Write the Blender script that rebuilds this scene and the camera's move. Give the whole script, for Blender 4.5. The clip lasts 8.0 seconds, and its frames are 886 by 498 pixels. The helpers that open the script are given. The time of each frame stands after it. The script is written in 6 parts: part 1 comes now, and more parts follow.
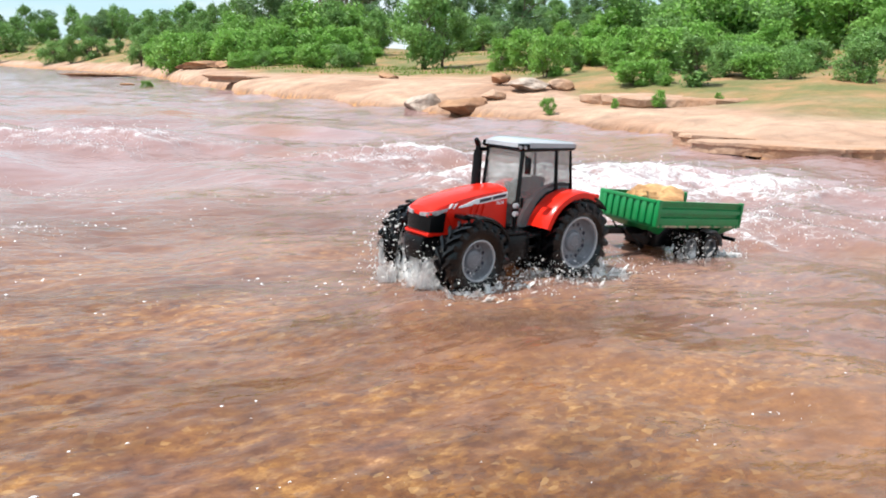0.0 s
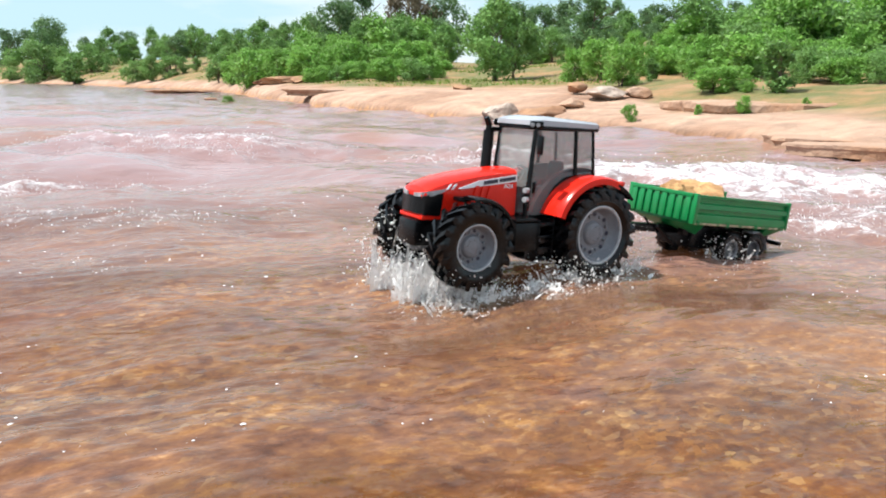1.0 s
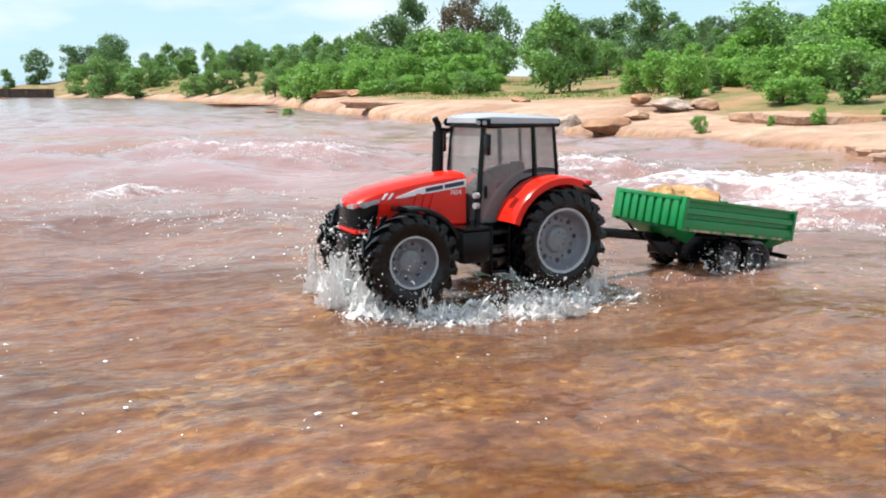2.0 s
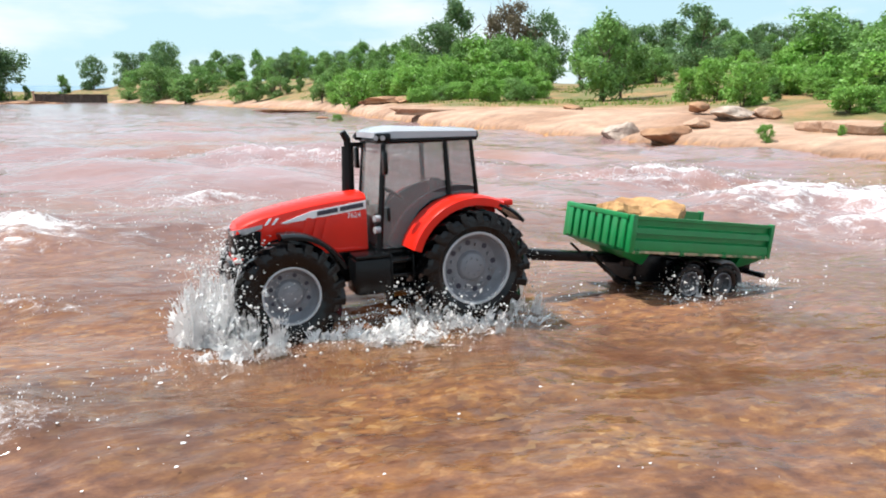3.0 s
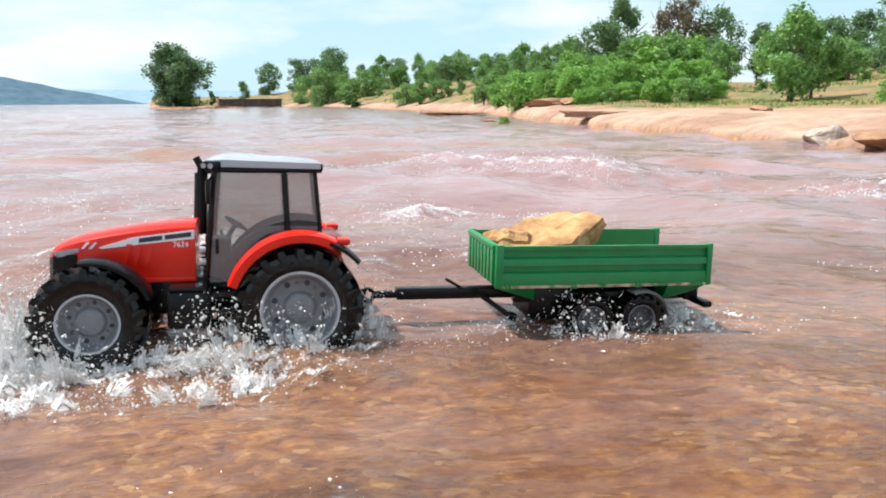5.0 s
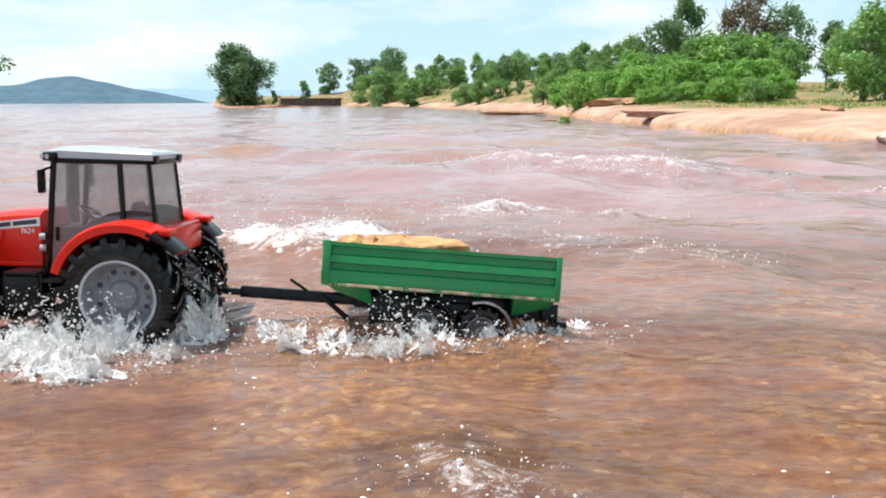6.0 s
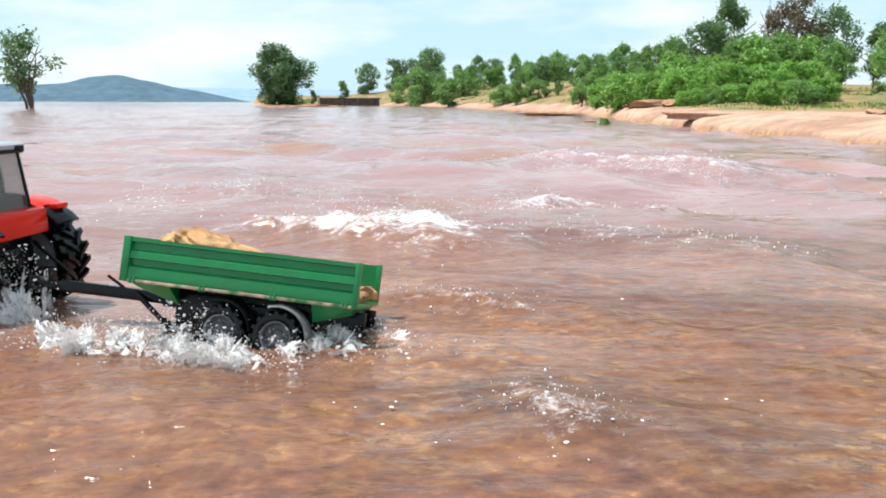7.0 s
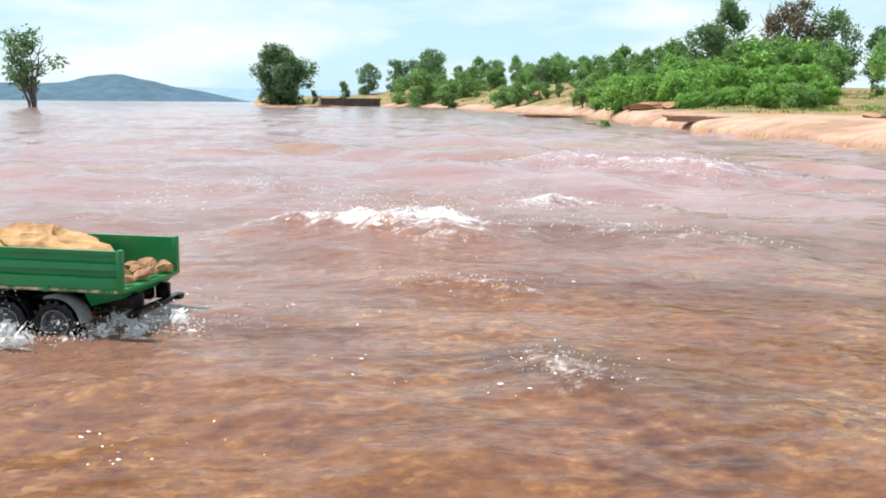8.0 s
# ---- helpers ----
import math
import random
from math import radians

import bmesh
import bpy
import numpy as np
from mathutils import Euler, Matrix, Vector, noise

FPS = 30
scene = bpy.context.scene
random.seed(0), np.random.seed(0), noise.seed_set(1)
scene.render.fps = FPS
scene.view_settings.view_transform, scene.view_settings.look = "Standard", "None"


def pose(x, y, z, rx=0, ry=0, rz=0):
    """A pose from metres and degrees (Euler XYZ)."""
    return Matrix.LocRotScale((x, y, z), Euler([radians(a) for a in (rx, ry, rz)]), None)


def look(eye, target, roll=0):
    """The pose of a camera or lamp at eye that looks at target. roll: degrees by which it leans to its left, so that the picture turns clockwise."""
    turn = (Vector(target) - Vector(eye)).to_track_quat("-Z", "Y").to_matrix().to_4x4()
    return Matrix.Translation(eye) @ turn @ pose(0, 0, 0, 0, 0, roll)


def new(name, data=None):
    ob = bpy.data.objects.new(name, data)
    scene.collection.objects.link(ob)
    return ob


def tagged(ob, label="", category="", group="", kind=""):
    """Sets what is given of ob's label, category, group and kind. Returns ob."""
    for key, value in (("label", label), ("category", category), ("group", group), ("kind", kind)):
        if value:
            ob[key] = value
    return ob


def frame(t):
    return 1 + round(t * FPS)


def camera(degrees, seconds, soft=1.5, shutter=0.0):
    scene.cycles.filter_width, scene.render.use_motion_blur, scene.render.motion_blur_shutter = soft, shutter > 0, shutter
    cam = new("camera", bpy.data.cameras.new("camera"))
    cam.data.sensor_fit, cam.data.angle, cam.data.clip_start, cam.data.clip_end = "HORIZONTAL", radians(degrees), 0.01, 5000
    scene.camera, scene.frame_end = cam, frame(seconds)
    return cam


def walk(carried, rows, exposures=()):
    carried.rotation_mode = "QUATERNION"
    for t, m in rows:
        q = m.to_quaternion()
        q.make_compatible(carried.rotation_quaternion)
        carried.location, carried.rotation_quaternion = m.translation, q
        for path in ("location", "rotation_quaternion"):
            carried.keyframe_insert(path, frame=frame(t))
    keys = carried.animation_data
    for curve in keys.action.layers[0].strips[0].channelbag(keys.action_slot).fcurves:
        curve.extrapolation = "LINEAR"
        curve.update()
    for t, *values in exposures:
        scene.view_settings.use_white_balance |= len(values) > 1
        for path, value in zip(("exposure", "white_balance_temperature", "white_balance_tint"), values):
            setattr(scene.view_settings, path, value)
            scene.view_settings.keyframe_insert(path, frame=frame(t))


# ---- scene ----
# ---------------------------------------------------------------- camera
cam = camera(61.05, 8.0, soft=1.9)
walk(cam, [
    (0.0, pose(0.5134, -0.1521, 0.2724, 76.324, -0.884, -30.211)),
    (0.5, pose(0.4484, -0.1558, 0.2564, 76.690, -0.395, -27.809)),
    (1.0, pose(0.3857, -0.1530, 0.2405, 77.309, -0.069, -25.490)),
    (1.5, pose(0.3299, -0.1345, 0.2256, 77.919, 0.083, -23.369)),
    (3.0, pose(0.2143, -0.0206, 0.2215, 78.840, -0.233, -18.699)),
    (3.5, pose(0.1827, 0.0348, 0.2245, 78.973, -0.137, -15.880)),
    (4.0, pose(0.1505, 0.1020, 0.2278, 78.964, 0.156, -12.737)),
    (4.5, pose(0.1272, 0.1554, 0.2349, 78.939, 0.291, -9.758)),
    (5.0, pose(0.1019, 0.1732, 0.2348, 78.954, 0.318, -7.044)),
    (6.5, pose(0.0233, 0.0567, 0.2321, 78.953, 0.036, -1.172)),
    (7.0, pose(0.0000, 0.0000, 0.2321, 78.981, -0.182, 0.000)),
    (7.5, pose(-0.0119, -0.0586, 0.2336, 78.977, -0.360, 0.418)),
    (8.0, pose(-0.0246, -0.1055, 0.2392, 79.043, -0.480, 0.028)),
])

# ---------------------------------------------------------------- light
SUN_TO = Vector((-0.40, 0.16, 0.90)).normalized()
world = bpy.data.worlds.new("world")
scene.world = world
world.use_nodes = True
wn, wl = world.node_tree.nodes, world.node_tree.links
sky = wn.new("ShaderNodeTexSky")
sky.sky_type, sky.sun_disc = "NISHITA", False
sky.sun_elevation = math.asin(SUN_TO.z)
sky.sun_rotation = math.atan2(SUN_TO.x, SUN_TO.y)
sky.air_density, sky.dust_density, sky.ozone_density = 1.0, 0.8, 1.6
# thin bright cloud over the blue, the same all round
tc = wn.new("ShaderNodeTexCoord")
mp = wn.new("ShaderNodeMapping")
mp.inputs["Scale"].default_value = (1.6, 1.6, 6.0)
cn = wn.new("ShaderNodeTexNoise")
cn.inputs["Scale"].default_value, cn.inputs["Detail"].default_value, cn.inputs["Roughness"].default_value = 1.5, 6.0, 0.55
cr = wn.new("ShaderNodeValToRGB")
cr.color_ramp.elements[0].position, cr.color_ramp.elements[1].position = 0.44, 0.60
mx = wn.new("ShaderNodeMix")
mx.data_type = "RGBA"
mx.inputs["B"].default_value = (7.9, 8.5, 9.0, 1)
mul = wn.new("ShaderNodeMath")
mul.operation, mul.inputs[1].default_value = "MULTIPLY_ADD", 0.90
mul.inputs[2].default_value = 0.06
wl.new(tc.outputs["Generated"], mp.inputs["Vector"])
wl.new(mp.outputs["Vector"], cn.inputs["Vector"])
wl.new(cn.outputs["Fac"], cr.inputs["Fac"])
wl.new(cr.outputs["Color"], mul.inputs[0])
wl.new(mul.outputs[0], mx.inputs["Factor"])
# the blue is thinned by haze
hz = wn.new("ShaderNodeMix")
hz.data_type = "RGBA"
up = wn.new("ShaderNodeSeparateXYZ")
thin = wn.new("ShaderNodeMapRange")
thin.inputs["From Max"].default_value = 0.7
thin.inputs["To Min"].default_value, thin.inputs["To Max"].default_value = 0.85, 0.35
wl.new(tc.outputs["Generated"], up.inputs["Vector"])
wl.new(up.outputs["Z"], thin.inputs["Value"])
wl.new(thin.outputs["Result"], hz.inputs["Factor"])
hz.inputs["B"].default_value = (5.0, 7.5, 8.6, 1)
wl.new(sky.outputs["Color"], hz.inputs["A"])
wl.new(hz.outputs["Result"], mx.inputs["A"])
wl.new(mx.outputs["Result"], wn["Background"].inputs["Color"])
wn["Background"].inputs["Strength"].default_value = 0.095

sun_data = bpy.data.lights.new("sun", "SUN")
sun_data.energy, sun_data.angle, sun_data.color = 5.0, radians(0.6), (1.0, 0.96, 0.9)
sun = new("sun", sun_data)
sun.matrix_world = look(SUN_TO * 30, (0, 0, 0))
scene.view_settings.exposure = 0.42


# ---------------------------------------------------------------- materials
def mat(name, base, rough=0.5, metal=0.0, grain=None, vary=0.25, bump=0.0, bump_scale=60.0, second=None,
        second_scale=3.0, second_at=(0.45, 0.6), island=0.0, spec=0.5, coat=0.0, transmission=0.0, coords="Object"):
    """Principled surface with grain at two scales, an optional second colour in patches, and relief."""
    m = bpy.data.materials.new(name)
    m.use_nodes = True
    n, l = m.node_tree.nodes, m.node_tree.links
    b = n["Principled BSDF"]
    b.inputs["Roughness"].default_value, b.inputs["Metallic"].default_value = rough, metal
    b.inputs["Specular IOR Level"].default_value, b.inputs["Coat Weight"].default_value = spec, coat
    b.inputs["Transmission Weight"].default_value = transmission
    co = n.new("ShaderNodeTexCoord")
    base_rgb = n.new("ShaderNodeRGB")
    base_rgb.outputs[0].default_value = (*base, 1)
    col = base_rgb.outputs[0]
    if second:
        t = n.new("ShaderNodeTexNoise")
        t.inputs["Scale"].default_value, t.inputs["Detail"].default_value = second_scale, 5
        r = n.new("ShaderNodeValToRGB")
        r.color_ramp.elements[0].position, r.color_ramp.elements[1].position = second_at
        x = n.new("ShaderNodeMix")
        x.data_type = "RGBA"
        x.inputs["B"].default_value = (*second, 1)
        l.new(co.outputs[coords], t.inputs["Vector"])
        l.new(t.outputs["Fac"], r.inputs["Fac"])
        l.new(r.outputs["Color"], x.inputs["Factor"])
        l.new(col, x.inputs["A"])
        col = x.outputs["Result"]
    if grain:
        t = n.new("ShaderNodeTexNoise")
        t.inputs["Scale"].default_value, t.inputs["Detail"].default_value, t.inputs["Roughness"].default_value = grain, 6, 0.65
        r = n.new("ShaderNodeMapRange")
        r.inputs["From Min"].default_value, r.inputs["From Max"].default_value = 0.3, 0.7
        r.inputs["To Min"].default_value, r.inputs["To Max"].default_value = 1 - vary, 1 + vary
        x = n.new("ShaderNodeMix")
        x.data_type, x.blend_type = "RGBA", "MULTIPLY"
        x.inputs["Factor"].default_value = 1.0
        l.new(co.outputs[coords], t.inputs["Vector"])
        l.new(t.outputs["Fac"], r.inputs["Value"])
        l.new(r.outputs["Result"], x.inputs["B"])
        l.new(col, x.inputs["A"])
        col = x.outputs["Result"]
    if island:
        g = n.new("ShaderNodeNewGeometry")
        o = n.new("ShaderNodeObjectInfo")
        a = n.new("ShaderNodeMath")
        a.operation = "MULTIPLY_ADD"
        a.inputs[1].default_value = 0.7
        a2 = n.new("ShaderNodeMath")
        a2.operation, a2.inputs[1].default_value = "MULTIPLY", 0.3
        l.new(o.outputs["Random"], a2.inputs[0])
        l.new(g.outputs["Random Per Island"], a.inputs[0])
        l.new(a2.outputs[0], a.inputs[2])
        r = n.new("ShaderNodeMapRange")
        r.inputs["To Min"].default_value, r.inputs["To Max"].default_value = 1 - island, 1 + island
        x = n.new("ShaderNodeMix")
        x.data_type, x.blend_type = "RGBA", "MULTIPLY"
        x.inputs["Factor"].default_value = 1.0
        l.new(a.outputs[0], r.inputs["Value"])
        l.new(r.outputs["Result"], x.inputs["B"])
        l.new(col, x.inputs["A"])
        col = x.outputs["Result"]
    l.new(col, b.inputs["Base Color"])
    if bump:
        t = n.new("ShaderNodeTexNoise")
        t.inputs["Scale"].default_value, t.inputs["Detail"].default_value = bump_scale, 6
        u = n.new("ShaderNodeBump")
        u.inputs["Strength"].default_value, u.inputs["Distance"].default_value = bump, 0.4 / bump_scale
        l.new(co.outputs[coords], t.inputs["Vector"])
        l.new(t.outputs["Fac"], u.inputs["Height"])
        l.new(u.outputs["Normal"], b.inputs["Normal"])
    return m


def leaf_mat(name, base, island=0.35):
    m = mat(name, base, rough=0.45, island=island, grain=1.3, vary=0.25, spec=0.35)
    n, l = m.node_tree.nodes, m.node_tree.links
    b = n["Principled BSDF"]
    tr = n.new("ShaderNodeBsdfTranslucent")
    ms = n.new("ShaderNodeMixShader")
    ms.inputs["Fac"].default_value = 0.32
    src = b.inputs["Base Color"].links[0].from_socket
    l.new(src, tr.inputs["Color"])
    l.new(b.outputs["BSDF"], ms.inputs[1])
    l.new(tr.outputs["BSDF"], ms.inputs[2])
    l.new(ms.outputs["Shader"], n["Material Output"].inputs["Surface"])
    return m


RED = mat("red_plastic", (0.73, 0.019, 0.008), rough=0.22, grain=40, vary=0.06, spec=0.35, coat=0.0, bump=0.03, bump_scale=300)
GREEN = mat("green_plastic", (0.006, 0.215, 0.060), rough=0.34, grain=60, vary=0.12, second=(0.02, 0.20, 0.06), second_scale=25, bump=0.03, bump_scale=400)
BLACK = mat("black_plastic", (0.004, 0.0043, 0.005), rough=0.24, grain=80, vary=0.3, bump=0.05, bump_scale=300, spec=0.22)
RUBBER = mat("wet_rubber", (0.003, 0.003, 0.0035), rough=0.10, grain=120, vary=0.4, bump=0.22, bump_scale=160, spec=0.32)
RIMGREY = mat("grey_rim_plastic", (0.20, 0.208, 0.235), rough=0.35, grain=70, vary=0.15, second=(0.14, 0.14, 0.15), second_scale=45, second_at=(0.5, 0.75))
RIMLIP = mat("pale_rim_edge", (0.44, 0.45, 0.48), rough=0.25, grain=70, vary=0.1)
DARKRIM = mat("dark_rim_plastic", (0.075, 0.078, 0.085), rough=0.35, grain=70, vary=0.2)
SILVER = mat("silver_roof_plastic", (0.38, 0.40, 0.44), rough=0.22, grain=50, vary=0.06, coat=0.3)
WHITE = mat("white_decal", (0.85, 0.85, 0.87), rough=0.35, grain=90, vary=0.05)
INK = mat("dark_print", (0.03, 0.03, 0.05), rough=0.4)
LAMP = mat("clear_lamp_plastic", (0.33, 0.34, 0.36), rough=0.12, grain=200, vary=0.45)
# white of the rapids' drops, and of sun glints modelled as flecks
BUBBLE_GLINT = mat("bubbles_and_glints", (0.92, 0.93, 0.95), rough=0.08, grain=200, vary=0.05, spec=0.8)
SEAT = mat("cab_interior", (0.03, 0.032, 0.036), rough=0.5, grain=90, vary=0.3)
STONE = mat("sandstone", (0.50, 0.29, 0.125), rough=0.85, grain=55, vary=0.35, second=(0.30, 0.155, 0.06), second_scale=22, bump=0.9, bump_scale=60)
STONE_DARK = mat("brown_stone", (0.30, 0.155, 0.075), rough=0.8, grain=45, vary=0.4, second=(0.45, 0.26, 0.12), second_scale=20, bump=0.5, bump_scale=60)
GREYROCK = mat("grey_rock", (0.46, 0.37, 0.31), rough=0.85, grain=9, vary=0.35, second=(0.26, 0.19, 0.15), second_scale=6, bump=0.9, bump_scale=14)
BROWNROCK = mat("brown_rock", (0.36, 0.20, 0.11), rough=0.85, grain=7, vary=0.35, second=(0.20, 0.10, 0.055), second_scale=2.5, bump=0.6, bump_scale=9)
TANROCK = mat("tan_rock", (0.42, 0.275, 0.195), rough=0.85, grain=5, vary=0.22, second=(0.33, 0.185, 0.11), second_scale=2.4, bump=1.0, bump_scale=16)
BARK = mat("bark", (0.13, 0.10, 0.075), rough=0.9, grain=8, vary=0.4, bump=0.5, bump_scale=12)
# these three greens carry extra blue, distance haze mixed into the leaf colour
LEAF_BRIGHT = leaf_mat("bright_leaves", (0.21, 0.41, 0.085))
LEAF_MID = leaf_mat("green_leaves", (0.185, 0.345, 0.10))
LEAF_DARK = leaf_mat("dark_leaves", (0.135, 0.245, 0.10))
LEAF_BROWN = leaf_mat("dry_leaves", (0.20, 0.17, 0.11))
GRASS = leaf_mat("grass_blades", (0.15, 0.25, 0.04))
WALLDARK = mat("weathered_masonry", (0.10, 0.075, 0.06), rough=0.9, grain=3, vary=0.4, bump=0.5, bump_scale=6)
# distance haze is painted into both hill colours
HILLBLUE = mat("haze_tinted_forest", (0.085, 0.14, 0.185), rough=1.0, grain=0.05, vary=0.25, bump=0.6, bump_scale=0.08, spec=0.0)
HILLPALE = mat("far_haze_tinted_forest", (0.22, 0.32, 0.40), rough=1.0, grain=0.03, vary=0.12, spec=0.0)

FOAM = mat("white_water", (0.90, 0.895, 0.89), rough=0.12, grain=120, vary=0.10, bump=0.35, bump_scale=200, transmission=0.32)
FOAM.node_tree.nodes["Principled BSDF"].inputs["IOR"].default_value = 1.33
# lacy: the water shows between the strands
fnod, flnk = FOAM.node_tree.nodes, FOAM.node_tree.links
fco, fno, frm = fnod.new("ShaderNodeTexCoord"), fnod.new("ShaderNodeTexNoise"), fnod.new("ShaderNodeMapRange")
fno.inputs["Scale"].default_value, fno.inputs["Detail"].default_value, fno.inputs["Roughness"].default_value = 70, 5, 0.7
frm.inputs["From Min"].default_value, frm.inputs["From Max"].default_value, frm.inputs["To Max"].default_value = 0.50, 0.66, 0.75
ftr, fmx = fnod.new("ShaderNodeBsdfTransparent"), fnod.new("ShaderNodeMixShader")
flnk.new(fco.outputs["Object"], fno.inputs["Vector"])
flnk.new(fno.outputs["Fac"], frm.inputs["Value"])
flnk.new(frm.outputs["Result"], fmx.inputs["Fac"])
flnk.new(fnod["Principled BSDF"].outputs["BSDF"], fmx.inputs[1])
flnk.new(ftr.outputs["BSDF"], fmx.inputs[2])
flnk.new(fmx.outputs["Shader"], fnod["Material Output"].inputs["Surface"])

# tinted clear plastic of the cab
GLASS = bpy.data.materials.new("tinted_clear_plastic")
GLASS.use_nodes = True
gn, gl = GLASS.node_tree.nodes, GLASS.node_tree.links
gt, gg, gm = gn.new("ShaderNodeBsdfTransparent"), gn.new("ShaderNodeBsdfPrincipled"), gn.new("ShaderNodeMixShader")
gt.inputs["Color"].default_value = (0.78, 0.79, 0.78, 1)
gg.inputs["Base Color"].default_value, gg.inputs["Roughness"].default_value = (0.42, 0.44, 0.44, 1), 0.10
gm.inputs["Fac"].default_value = 0.36
gl.new(gt.outputs[0], gm.inputs[1])
gl.new(gg.outputs[0], gm.inputs[2])
gl.new(gm.outputs[0], gn["Material Output"].inputs["Surface"])


def ground_material():
    """Sandy rock near the water, grass and bare soil further up, wet stony bed under the water."""
    m = mat("river_ground", (0.42, 0.275, 0.195), rough=0.85, grain=4.5, vary=0.32, second=(0.32, 0.19, 0.125), second_scale=1.1, bump=1.0, bump_scale=14)
    n, l = m.node_tree.nodes, m.node_tree.links
    b = n["Principled BSDF"]
    src = b.inputs["Base Color"].links[0].from_socket
    at = n.new("ShaderNodeAttribute")
    at.attribute_name = "grass"
    co = n.new("ShaderNodeTexCoord")
    t = n.new("ShaderNodeTexNoise")
    t.inputs["Scale"].default_value, t.inputs["Detail"].default_value, t.inputs["Roughness"].default_value = 0.9, 6, 0.7
    ad = n.new("ShaderNodeMath")
    ad.operation = "MULTIPLY_ADD"
    ad.inputs[1].default_value, ad.inputs[2].default_value = 1.5, -0.75
    sm = n.new("ShaderNodeMath")
    sm.operation, sm.use_clamp = "ADD", True
    g = n.new("ShaderNodeTexNoise")
    g.inputs["Scale"].default_value, g.inputs["Detail"].default_value, g.inputs["Roughness"].default_value = 1.6, 9, 0.7
    gr = n.new("ShaderNodeValToRGB")
    gr.color_ramp.elements[0].color, gr.color_ramp.elements[1].color = (0.13, 0.135, 0.042, 1), (0.33, 0.185, 0.085, 1)
    gr.color_ramp.elements[0].position, gr.color_ramp.elements[1].position = 0.43, 0.62
    x = n.new("ShaderNodeMix")
    x.data_type = "RGBA"
    l.new(co.outputs["Object"], t.inputs["Vector"])
    l.new(co.outputs["Object"], g.inputs["Vector"])
    l.new(t.outputs["Fac"], ad.inputs[0])
    l.new(ad.outputs[0], sm.inputs[0])
    l.new(at.outputs["Fac"], sm.inputs[1])
    l.new(g.outputs["Fac"], gr.inputs["Fac"])
    l.new(sm.outputs[0], x.inputs["Factor"])
    l.new(src, x.inputs["A"])
    l.new(gr.outputs["Color"], x.inputs["B"])
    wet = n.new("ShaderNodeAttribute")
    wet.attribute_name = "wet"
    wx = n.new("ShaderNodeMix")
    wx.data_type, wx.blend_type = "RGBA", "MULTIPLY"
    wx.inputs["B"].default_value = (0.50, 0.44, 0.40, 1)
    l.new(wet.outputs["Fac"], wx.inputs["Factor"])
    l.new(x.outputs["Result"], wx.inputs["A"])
    bed = n.new("ShaderNodeAttribute")
    bed.attribute_name = "bed"
    v = n.new("ShaderNodeTexNoise")
    v.inputs["Scale"].default_value, v.inputs["Detail"].default_value, v.inputs["Roughness"].default_value = 20.0, 9, 0.72
    vr = n.new("ShaderNodeValToRGB")
    e = vr.color_ramp.elements
    e[0].position, e[0].color = 0.32, (0.10, 0.045, 0.018, 1)
    e[1].position, e[1].color = 0.70, (0.78, 0.42, 0.10, 1)
    k = vr.color_ramp.elements.new(0.5)
    k.color = (0.46, 0.21, 0.065, 1)
    y = n.new("ShaderNodeMix")
    y.data_type = "RGBA"
    l.new(co.outputs["Object"], v.inputs["Vector"])
    l.new(v.outputs["Fac"], vr.inputs["Fac"])
    l.new(bed.outputs["Fac"], y.inputs["Factor"])
    l.new(wx.outputs["Result"], y.inputs["A"])
    l.new(vr.outputs["Color"], y.inputs["B"])
    l.new(y.outputs["Result"], b.inputs["Base Color"])
    return m


